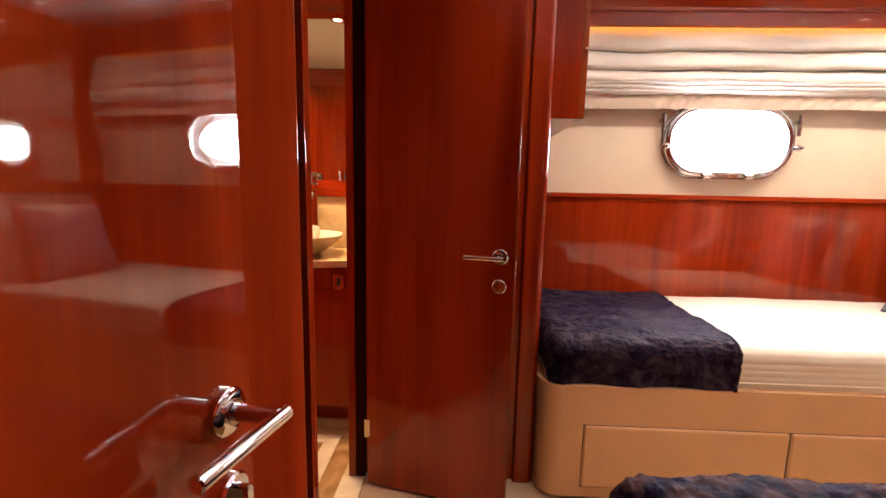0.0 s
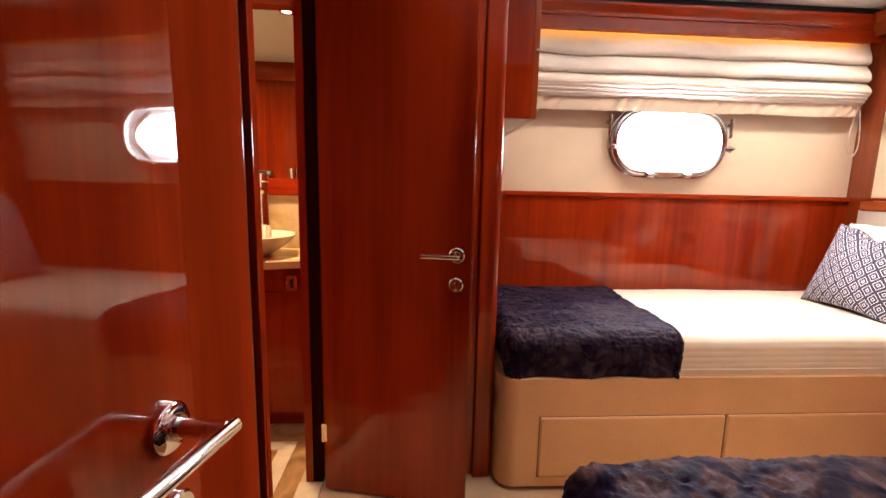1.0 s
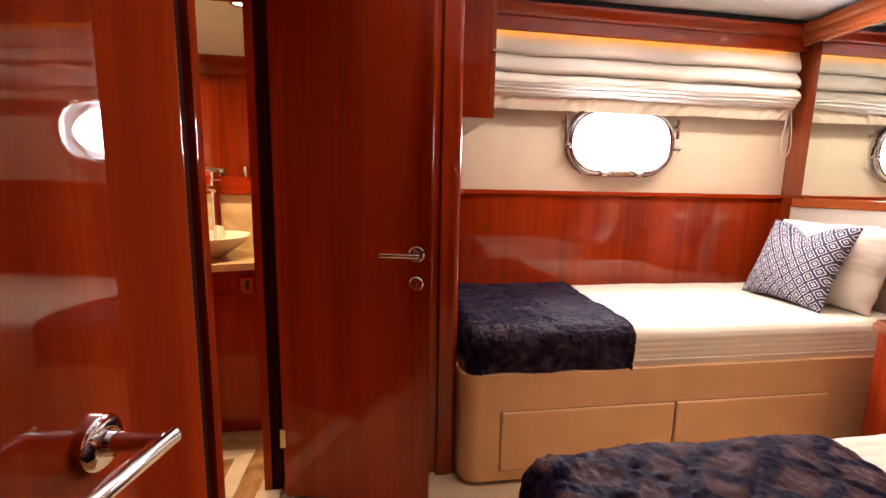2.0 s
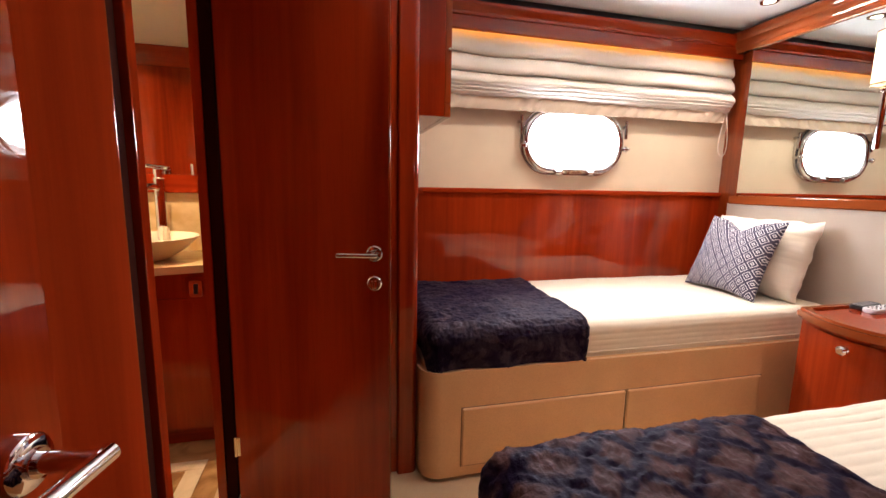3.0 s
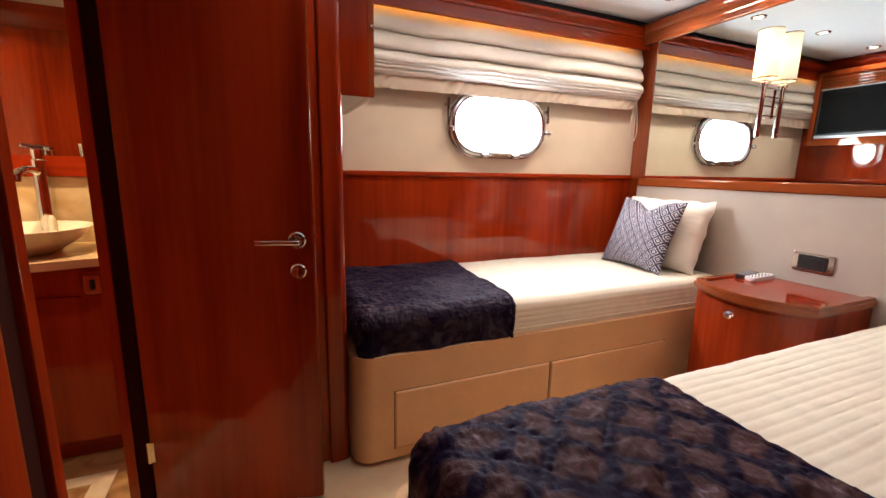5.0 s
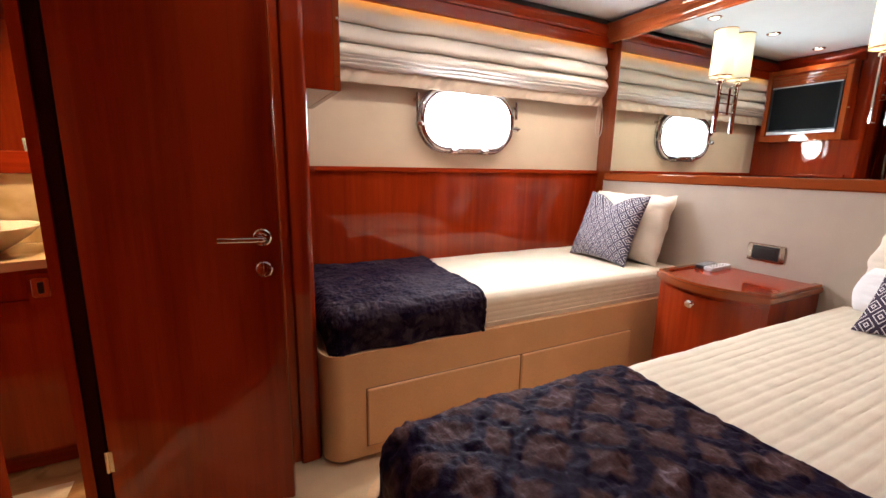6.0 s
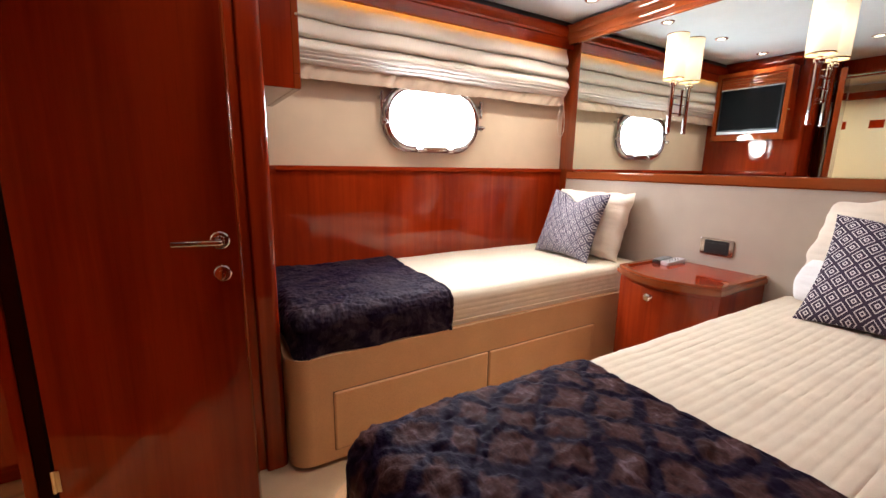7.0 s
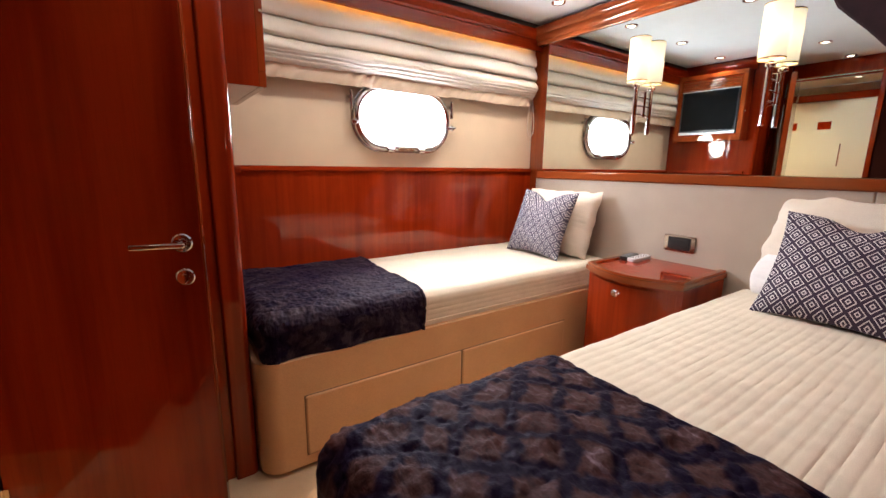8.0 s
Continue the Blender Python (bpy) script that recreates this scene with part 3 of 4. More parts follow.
def skirt(u, v):
    x = BX0 + (BX1 - BX0 - 0.03) * u
    w = 0.0085 * math.sin(x * 74 + 5.5 * v + 4 * noise.noise((x * 2.5, 1, 1))) * (0.45 + 0.55 * noise.noise((x * 4, 2, 5)))
    return x, YW - 0.057 - 0.004 * math.sin(math.pi * v) - w, 1.655 + (1.556 - 1.655) * v + 0.010 * v * (x - 0.6) / 1.7 + 0.004 * noise.noise((x * 3, 8, 1))


for i, (a, b, o) in enumerate(((1.690, 1.660, 0.066), (1.672, 1.643, 0.056), (1.657, 1.628, 0.044))):
    part("pleat", pleat(a, b, o, i * 2.3), BLIND_SATIN, blind, "satin lining pleat")
part("hem", sheet(skirt, 200, 10, 0.005), BLIND_TRIM, blind, "gathered lower hem")
cord = [(2.430 + 0.028 * math.sin(t * 2 * math.pi) * (1 - 0.6 * math.cos(t * 2 * math.pi)), YW - 0.055, 1.495 + 0.135 * math.cos(t * 2 * math.pi)) for t in [i / 28 for i in range(28)]]
part("cord_loop", tube(cord, 0.0026, 6, True), CORD, blind, "thin white pull cord")

# ---- overhead cabinet with television ----
cab = thing("overhead_cabinet", (0.42, 1.95, 1.40), "glossy cherry overhead cabinet holding a small television", "cabinet")
CX, CY0, CY1 = 0.480, 1.680, 2.250
part("body", box(XF + 0.001, CY0, 1.402, CX - 0.024, CY1, 1.988, 0.003), WOOD_Z, cab)
part("frame", join(box(CX - 0.024, CY0, 1.402, CX, CY1, 1.452, 0.003), box(CX - 0.024, CY0, 1.452, CX, CY0 + 0.035, 1.972, 0.003),
                   box(CX - 0.024, CY1 - 0.035, 1.452, CX, CY1, 1.972, 0.003), box(CX - 0.024, CY0, 1.95, CX, CY1, 1.988, 0.003)), WOOD_LITE_Z, cab, "lighter cherry face frame")
for k in range(4):
    z = 1.862 + 0.022 * k
    part("grille_slat", moved(box(-0.006, CY0 + 0.04, -0.007, 0.006, CY1 - 0.04, 0.007, 0.002), pose(CX - 0.010, 0, z, 0, 25, 0)), WOOD_LITE, cab)
part("knob", moved(lathe([(0, 0), (0.005, 0), (0.004, 0.006), (0.007, 0.01), (0.006, 0.014), (0, 0.015)], 12), pose(CX - 0.010, CY0, 1.640, 90)), BRASS, cab)
tv = thing("television", (CX - 0.012, 1.967, 1.46), "small flat black television with a silver lower bezel", "television")
part("casing", box(CX - 0.023, CY0 + 0.045, 1.462, CX - 0.004, CY1 - 0.045, 1.850, 0.004), BLACK, tv)
part("screen", box(CX - 0.006, CY0 + 0.060, 1.498, CX - 0.001, CY1 - 0.060, 1.838, 0.001), SCREEN, tv, "switched-off dark screen")
part("bezel", prism([(CY0 + 0.048, 1.462), (CY1 - 0.048, 1.462), (CY1 - 0.048, 1.486), (1.967, 1.476), (CY0 + 0.048, 1.486)], CX - 0.006, CX + 0.002, axis="x"), SILVER, tv, "silver lower bezel")
part("top_trim", box(CX - 0.005, CY0 + 0.048, 1.842, CX + 0.001, CY1 - 0.048, 1.849, 0.001), SILVER, tv)


# ---- doors ----
def lever_set(door, x, z, side, toward, hand_len=0.112, skew=0.0, neck=0.052, k=1.0):
    """A lever on a round rose and a lock below it; side: -1 or 1 along the door's y, toward: the way the lever points along x."""
    y = side * 0.02
    rose = part("rose", moved(lathe([(0, 0), (0.026 * k, 0), (0.026 * k, 0.007), (0.023 * k, 0.010), (0.0135 * k, 0.011), (0.0130 * k, 0.016), (0, 0.016)], 32), pose(x, y, z, -90 * side)), CHROME, door, "round chrome rose")
    part("lever", join(rod((x, y + side * 0.010, z), (x, y + side * neck, z), 0.0095 * k, 18), rod((x - toward * 0.014, y + side * neck, z), (x + toward * hand_len, y + side * (neck - skew), z), 0.0085 * k, 20, 0.0015)), CHROME, door, "straight chrome lever")
    part("lock_rose", moved(lathe([(0, 0), (0.024 * k, 0), (0.024 * k, 0.007), (0.021 * k, 0.010), (0, 0.010)], 32), pose(x, y, z - 0.098 * k, -90 * side)), CHROME, door, "round chrome lock rose")
    part("thumb_turn", prism(rounded(x - 0.005, z - 0.098 * k - 0.015, x + 0.005, z - 0.098 * k + 0.015, 0.0045, 5), min(y + side * 0.008, y + side * 0.028), max(y + side * 0.008, y + side * 0.028), 0.002, axis="y"), CHROME, door)
    return rose


def make_door(name, m, width, height, label, lever_x, z, toward, stile=0.0):
    door = thing(name, m=m, label=label, category="door", kind="structure")
    if stile:
        part("leaf", box(0, -0.02, 0.012, width - stile, 0.02, height, 0.0), WOOD_Z, door)
        part("stile", moved(box(0.0, -0.02, 0.012, stile, 0.02, height, 0.0), pose(width - stile, 0, 0, 0, 0, 0.6)), WOOD_SATIN, door, "slightly lighter closing stile")
    else:
        part("leaf", box(0, -0.02, 0.012, width, 0.02, height, 0.003), WOOD_Z, door)
    part("edge_strip", box(width - 0.001, -0.0185, 0.014, width + 0.004, 0.0185, height - 0.002, 0.0015), WOOD_LITE_Z, door, "lighter solid edge strip")
    for s in (-1, 1):
        lever_set(door, lever_x, z, s, toward, *((0.1155, 0.012, 0.0690, 1.06) if stile else ()))
    part("strike", box(width + 0.0035, -0.009, z + 0.015, width + 0.0065, 0.009, z + 0.045, 0.001), CHROME, door)
    part("latch_plate", box(width + 0.0035, -0.010, z - 0.12, width + 0.0055, 0.010, z - 0.01, 0.001), STEEL, door)
    return door


bath_door = make_door("door_1", pose(-0.289, 1.565, 0, 0, 0, -13.4), 0.524, 1.95, "glossy red cherry bathroom door standing wide open", 0.478, 0.923, -1)
for hz in (0.238, 1.80):
    part("hinge_leaf", join(box(-0.006, -0.024, hz - 0.035, 0.012, -0.0195, hz + 0.035, 0.001), rod((-0.004, -0.024, hz - 0.036), (-0.004, -0.024, hz + 0.036), 0.005)), BRASS, bath_door, "satin brass hinge")

# entry door: local x runs from the hinge to the free edge
E, DW, DA = (-0.2077, 0.7093), 0.790, 83.2
hx, hy = E[0] - DW * math.cos(radians(DA)), E[1] - DW * math.sin(radians(DA))
entry = make_door("door_2", pose(hx - 0.02 * math.sin(radians(DA)), hy + 0.02 * math.cos(radians(DA)), 0, 0, 0, DA), DW, 1.95, "glossy cherry cabin entry door standing open", DW - 0.1877, 0.880, -1, 0.140)


# ---- downlights ----
def make_downlight(x, y):
    d = thing("downlight", (x, y, CEIL), "small round recessed downlight with a chrome ring", "ceiling lamp", "cabin downlights")
    part("ring", moved(lathe([(0.026, -0.001), (0.026, -0.004), (0.032, -0.007), (0.040, -0.006), (0.043, -0.001), (0.043, 0.0)], 24), pose(x, y, CEIL)), CHROME, d)
    part("lens", moved(lathe([(0, -0.002), (0.027, -0.002), (0.027, -0.001), (0, -0.001)], 20), pose(x, y, CEIL)), BULB, d, "glowing warm lens")
    return d


first = make_downlight(*CABIN_SPOTS[0][:2])
# the unseen, added spots get a fixture as well
for sx, sy in [p[:2] for p in CABIN_SPOTS[1:] + BATH_SPOTS] + [(-0.236, 1.216)]:
    copy_thing(first, pose(sx, sy, CEIL))


# ---- beds ----
def bed_base(x0, x1, y0, y1, front, label, round_corners):
    """front: -1 where the drawers face lower y, 1 where they face higher y."""
    bed = thing("bed_base", ((x0 + x1) / 2, (y0 + y1) / 2, 0), label, "bed", "single beds")
    part("plinth", prism(rounded(x0 + 0.03, y0 + 0.03, x1, y1 - 0.03, 0.03, 4), 0.0, 0.05), WOOD_X, bed, "dark cherry recessed plinth")
    shell = prism(rounded(x0, y0, x1, y1, round_corners, 10), 0.020, 0.452, 0.018, seg=4)
    part("shell", shell, LEATHER, bed)
    yf = y0 if front < 0 else y1
    # dark box just proud of the shell paints the shade round the drawers
    g0, g1 = (yf - 0.002, yf + 0.004) if front < 0 else (yf - 0.004, yf + 0.002)
    part("drawer_gap_shade", box(x0 + 0.1525, g0, 0.0595, x0 + 1.6045, g1, 0.3065, 0.001), DRAWER_SHADE, bed, "dark strip standing for the shade in the gaps round the drawers")
    for a, b in ((x0 + 0.155, x0 + 0.876), (x0 + 0.884, x0 + 1.602)):
        lo, hi = (yf - 0.009, yf + 0.012) if front < 0 else (yf - 0.012, yf + 0.009)
        part("drawer_front", box(a, lo, 0.062, b, hi, 0.304, 0.009, 4), LEATHER, bed)
    part("piping", tube([(x, y, 0.4525) for x, y in rounded(x0 + 0.022, y0 + 0.022, x1 - 0.005, y1 - 0.022, tuple(max(0.02, q - 0.02) for q in round_corners), 8)], 0.003, 6, True), LEATHER, bed)
    return bed


bed_base(0.350, 2.388, 1.513, YW - 0.024, -1, "beige leatherette bed base with two drawer fronts", (0.0, 0.0, 0.075, 0.02))
bed_base(0.300, 2.388, -0.09, 0.885, 1, "beige leatherette bed base beside the entry door", (0.02, 0.075, 0.02, 0.0))

RIB = 0.030


def make_mattress(x0, x1, y0, y1, z0, z1, label, r=0.045, rib=0.030, depth=0.0034):
    """A mattress under a quilted coverlet with ribs along its length."""
    prof = []
    n = 8
    flat = int((y1 - y0 - 2 * r) / RIB * 8)
    prof += [(y0, z0 + (z1 - r - z0) * i / 30) for i in range(30)]
    prof += [(y0 + r - r * math.cos(math.pi / 2 * i / 14), z1 - r + r * math.sin(math.pi / 2 * i / 14)) for i in range(14)]
    prof += [(y0 + r + (y1 - y0 - 2 * r) * i / flat, z1) for i in range(flat)]
    prof += [(y1 - r + r * math.sin(math.pi / 2 * i / 14), z1 - r + r * math.cos(math.pi / 2 * i / 14)) for i in range(14)]
    prof += [(y1, z1 - r + (z0 - z1 + r) * i / 29) for i in range(30)]
    p = np.array(prof)
    s = np.concatenate([[0], np.cumsum(np.hypot(*np.diff(p, axis=0).T))])
    t = np.gradient(p, axis=0)
    nrm = np.stack([-t[:, 1], t[:, 0]], 1)
    nrm /= np.linalg.norm(nrm, axis=1, keepdims=True)
    nx = 110
    xs = [x0 + (x1 - x0) * i / nx for i in range(nx + 1)]
    bm = bmesh.new()
    grid = []
    for x in xs:
        e = min(1.0, (x - x0) / 0.04, (x1 - x) / 0.04)
        inset = 0.03 * (1 - math.sin(math.pi / 2 * max(0, e)))
        row = []
        for (y, z), q, (ny, nz) in zip(p, s, nrm):
            wob = 0.004 * noise.noise((x * 3.2, q * 4, 1.7))
            f = abs(math.sin(math.pi * (q + wob) / rib))
            h = depth * (f ** 0.32 - 1) + 0.004 * noise.noise((x * 5, q * 6, 9.1)) + 0.0016 * noise.noise((x * 34, q * 26, 4.4))
            row.append(bm.verts.new((x, y + ny * (h - inset), z + nz * (h - inset))))
        grid.append(row)
    for a, b in zip(grid, grid[1:]):
        for j in range(len(a) - 1):
            bm.faces.new((a[j], a[j + 1], b[j + 1], b[j]))
    bm.faces.new(grid[0]), bm.faces.new(grid[-1][::-1])
    for a, b in zip(grid, grid[1:]):
        bm.faces.new((a[0], b[0], b[-1], a[-1]))
    root = thing("mattress", ((x0 + x1) / 2, (y0 + y1) / 2, z0), label, "mattress", "bed mattresses")
    part("coverlet", bm, QUILT, root)
    part("edge_seam", tube([(x0 + 0.04 + (x1 - x0 - 0.08) * k / 40, y0 - 0.001, z0 + 0.022) for k in range(41)], 0.0035, 6), QUILT, root, "stitched lower seam")
    return root


make_mattress(0.372, 2.385, 1.538, YW - 0.028, 0.452, 0.602, "cream ribbed quilted coverlet over a single mattress by the wall", rib=0.024, depth=0.0020)
make_mattress(0.350, 2.385, -0.08, 0.842, 0.452, 0.602, "cream ribbed quilted coverlet over a single mattress")


# ---- fur throws ----
def fur_throw(x0, x1, y0, y1, top, R, fall, extent, material, label, seed, edge_shift=0.0, quilt=0.0):
    """A heavy throw over a mattress block; extent: how far it goes past each side of the flat top (x-, x+, y-, y+)."""
    ix0, ix1, iy0, iy1 = x0 + R, x1, y0 + R, y1 - R
    ax0, ax1, ay0, ay1 = ix0 - extent[0], ix1 + extent[1], iy0 - extent[2], iy1 + extent[3]

    def fn(u, v):
        px, py = ax0 + (ax1 - ax0) * u, ay0 + (ay1 - ay0) * v
        if u > 0.97:
            px += 0.012 * noise.noise((py * 7, seed, 2))
        px += edge_shift * u * (py - ay0) / (ay1 - ay0)
        cx = max(px, ix0)
        cy = min(max(py, iy0), iy1)
        dx, dy = px - cx, py - cy
        d = math.hypot(dx, dy)
        h = (0.007 if quilt else 0.011) * noise.noise((px * 5, py * 5, seed)) + 0.006 * noise.noise((px * 14, py * 14, seed + 4)) + 0.007 * abs(noise.noise((px * 18, py * 30, seed + 9))) + 0.0035 * noise.noise((px * 70, py * 70, seed)) + 0.002 * noise.noise((px * 150, py * 150, seed))
        if math.hypot(dx, dy) > R * 1.2:
            h *= 0.45
        if quilt:
            w = 0.02 * noise.noise((px * 6, py * 6, 3))
            g = max(abs(((0.95 * px + py + w) / 0.138) % 1 - 0.5), abs(((0.95 * px - py + w) / 0.138) % 1 - 0.5))
            h -= quilt * max(0, (g - 0.36) / 0.14) ** 1.5
        if d < 1e-6:
            return px, py, top + h
        nx, ny = dx / d, dy / d
        if d < R * math.pi / 2:
            a = d / R
            return cx + nx * (R + h) * math.sin(a), cy + ny * (R + h) * math.sin(a), top - R + (R + h) * math.cos(a)
        down = d - R * math.pi / 2
        out = R + h + 0.008 * math.sin(7 * (px + py) * 3.1 + seed) * min(1, down / 0.1)
        return cx + nx * out, cy + ny * out, max(fall, top - R - down)
    bm = sheet(fn, 230, 210, 0.012)
    root = thing("fur_throw", (0.652632, 0.465 if quilt else 1.9, top), label, "throw blanket", "fur throws")
    part("fur_cloth", bm, material, root)
    part("hem", tube([Vector(fn(1.0, k / 60)) - Vector((0.006, 0, 0.006)) for k in range(61)], 0.009, 8), material, root, "thick folded hem")
    return root


fur_throw(0.362, 0.972, 1.520, YW - 0.03, 0.622, 0.07, 0.455, (0.16, 0.055, 0.21, 0.05), FUR, "dark navy fur throw folded over the foot of the bed", 1.3, 0.05)
fur_throw(0.318, 0.915, -0.10, 0.862, 0.624, 0.085, 0.462, (0.24, 0.04, 0.10, 0.235), FUR_LATTICE, "navy and brown lattice-patterned fur throw on the bed", 5.7, 0.06, 0.003)


# ---- pillows ----
def pillow_bm(w, h, t, power=2.4, pinch=0.06, dent=0.0, seed=0, n=72, ribs=0.0, round_edge=False, ruffle=0.0):
    bm = bmesh.new()
    sides = []
    for s in (1, -1):
        rows = []
        for i in range(n + 1):
            row = []
            for j in range(n + 1):
                u, v = -1 + 2 * i / n, -1 + 2 * j / n
                if round_edge:
                    k = 1 - 0.10 * (u * u * v * v) + 0.012 * noise.noise((u * 2.5, v * 2.5, seed + 20))
                    x, z = w / 2 * u * k, h / 2 * v * k
                else:
                    x, z = w / 2 * u * (1 - pinch * (1 - v * v)), h / 2 * v * (1 - pinch * (1 - u * u))
                z -= dent * math.exp(-(u / 0.34) ** 2) * max(0, v) ** 2.2 * h
                b = max(0, (1 - abs(u) ** power) * (1 - abs(v) ** power)) ** 0.55
                b *= 1 - 0.35 * dent * 5 * math.exp(-(u / 0.3) ** 2) * max(0, v)
                y = s * t / 2 * b * (1 + 0.10 * noise.noise((u * 2.2, v * 2.2, seed + s))) + 0.004 * noise.noise((u * 6, v * 6, seed)) * b
                if ribs:
                    y -= s * (0.0024 * (1 - abs(math.sin(math.pi * z / ribs)) ** 0.5) + 0.002 * (1 - abs(math.sin(math.pi * x / 0.045)) ** 0.4)) * min(1, b * 3)
                if ruffle:
                    e = max(abs(u), abs(v)) ** 6
                    x += ruffle * e * noise.noise((u * 3.1, v * 3.1, seed + 40))
                    z += ruffle * e * noise.noise((u * 3.1, v * 3.1, seed + 50))
                    y += ruffle * 0.8 * e * noise.noise((u * 3.6, v * 3.6, seed + 60))
                row.append((x, y, z))
            rows.append(row)
        sides.append(rows)
    border = {}
    vs = []
    for rows in sides:
        g = []
        for i, row in enumerate(rows):
            r2 = []
            for j, c in enumerate(row):
                if i in (0, n) or j in (0, n):
                    if (i, j) not in border:
                        border[(i, j)] = bm.verts.new((c[0], c[1] if ruffle else 0, c[2]))
                    r2.append(border[(i, j)])
                else:
                    r2.append(bm.verts.new(c))
            g.append(r2)
        vs.append(g)
    for g in vs:
        for i in range(n):
            for j in range(n):
                bm.faces.new((g[i][j], g[i + 1][j], g[i + 1][j + 1], g[i][j + 1]))
    return bm


def make_pillow(name, at, w, h, t, turn, lean, roll, material, label, category, **kw):
    """Stands on its lower edge at the place given and leans back; turn: which way its face looks."""
    ob = solid(name, pillow_bm(w, h, t, **kw), material, label, category)
    base = pose(*at, 0, 0, turn) @ pose(0, 0, 0, lean, 0, 0) @ pose(0, 0, 0, 0, roll, 0) @ Matrix.Translation((0, 0, h / 2))
    ob.matrix_world = base
    return ob


# faces look towards the foot of the beds: local -y is turned to -x
make_pillow("pillow", (2.212, 1.878, 0.600), 0.57, 0.42, 0.22, -90, -17, 0, PILLOW_WHITE, "white quilted pillow leaning on the headboard", "pillow", power=2.6, pinch=0.05, seed=3, ribs=0.03, ruffle=0.018)
make_pillow("scatter_cushion", (2.050, 1.886, 0.600), 0.455, 0.43, 0.15, -93, -21, 0, DIAMOND_A, "blue and white diamond-patterned square scatter cushion", "cushion", dent=0.12, seed=8, pinch=0.10)
make_pillow("pillow", (2.300, 0.448, 0.600), 0.66, 0.44, 0.16, -90, -14, 4, PILLOW_WHITE, "white quilted pillow behind a dark cushion", "pillow", power=3.0, pinch=0.02, seed=5, ribs=0.03, round_edge=True, ruffle=0.026)
make_pillow("pillow", (2.215, 0.485, 0.598), 0.58, 0.20, 0.10, -90, -26, 4, PILLOW_PLAIN, "plain white pillow tucked behind the quilted pillow", "pillow", power=3.0, pinch=0.02, seed=15, round_edge=True)
make_pillow("scatter_cushion", (2.012, 0.430, 0.600), 0.49, 0.46, 0.15, -90, -34, 0, DIAMOND_B, "plum and white diamond-patterned square scatter cushion", "cushion", dent=0.12, seed=12, pinch=0.085)

# ---- nightstand ----
night = thing("nightstand", (2.15, 1.14, 0), "bow-fronted glossy cherry nightstand between the beds", "nightstand")


def bow(x_back, x_side, x_mid, y0, y1, n=14):
    return [(x_back, y0)] + [(x_side - (x_side - x_mid) * math.sin(math.pi * i / n), y0 + (y1 - y0) * i / n) for i in range(n + 1)] + [(x_back, y1)]


part("body", prism(bow(2.388, 1.985, 1.905, 0.915, 1.395), 0.0, 0.622, 0.002), WOOD_Z, night)
part("door_panel", prism([(x - 0.008, y) for x, y in bow(2.0, 1.980, 1.905, 0.935, 1.375)][1:-1] + [(1.999, 1.375), (1.999, 0.935)], 0.05, 0.60, 0.002), WOOD_Z, night)
part("top", prism(bow(2.388, 1.965, 1.870, 0.905, 1.405), 0.622, 0.650, 0.006, seg=3), WOOD_LITE, night, "lighter cherry moulded top")
part("lip", join(prism([(x, y) for x, y in bow(2.388, 1.972, 1.880, 0.911, 1.399)][1:-1] + [(x + 0.030, min(max(y, 0.945), 1.365)) for x, y in bow(2.388, 1.972, 1.880, 0.911, 1.399)][1:-1][::-1], 0.648, 0.662, 0.002),
                 box(1.975, 1.372, 0.648, 2.388, 1.399, 0.662, 0.002), box(1.975, 0.911, 0.648, 2.388, 0.938, 0.662, 0.002)), WOOD_LITE, night, "raised cherry edge")
part("inlay", prism(bow(2.385, 1.99, 1.905, 0.93, 1.38), 0.650, 0.653), WOOD_Y, night, "dark red glossy surface")
part("knob", moved(lathe([(0, 0), (0.014, 0), (0.013, 0.004), (0.009, 0.009), (0.016, 0.016), (0.018, 0.024), (0.012, 0.031), (0, 0.033)], 20), pose(1.899, 1.175, 0.560, 0, -90, 0)), CHROME, night, "round chrome knob")


def make_remote(at, turn, length, width, body, label, keys):
    r = thing("remote_control", at, label, "remote control", turn=turn)
    part("shell", prism(rounded(-length / 2, -width / 2, length / 2, width / 2, width * 0.3, 5), 0.0, 0.018, 0.005), body, r)
    for i in range(keys):
        for j in range(3):
            x, y = -length * 0.36 + length * 0.62 * i / (keys - 1), (j - 1) * width * 0.27
            part("key", box(x - 0.004, y - 0.003, 0.0175, x + 0.004, y + 0.003, 0.0205, 0.001), BLACK if body is not BLACK else GREY, r)
    return r


make_remote((2.280, 1.298, 0.654), 4, 0.185, 0.050, LIGHT_GREY, "slim silver-grey remote control on the nightstand", 5)
make_remote((2.275, 1.354, 0.654), 8, 0.16, 0.046, BLACK, "black remote control on the nightstand", 6)

# ---- socket in the headboard ----
sock = thing("wall_socket", (XM - 0.02, 1.146, 0.755), "chrome-framed black wall socket in the headboard", "socket")
SX = XM - 0.020
part("plate", prism(rounded(1.066, 0.715, 1.226, 0.800, 0.008, 4), SX - 0.007, SX, 0.002, axis="x"), DARK_CHROME, sock)
part("insert", prism(rounded(1.088, 0.724, 1.204, 0.791, 0.006, 4), SX - 0.011, SX - 0.006, 0.002, axis="x"), BLACK, sock, "black socket insert")
part("rocker", prism(rounded(1.100, 0.735, 1.192, 0.780, 0.004, 4), SX - 0.014, SX - 0.010, 0.001, axis="x"), BLACK, sock)
for yy in (1.081, 1.211):
    part("screw", moved(lathe([(0, 0), (0.004, 0), (0.003, 0.002), (0, 0.002)], 10), pose(SX - 0.007, yy, 0.758, 0, -90, 0)), STEEL, sock)


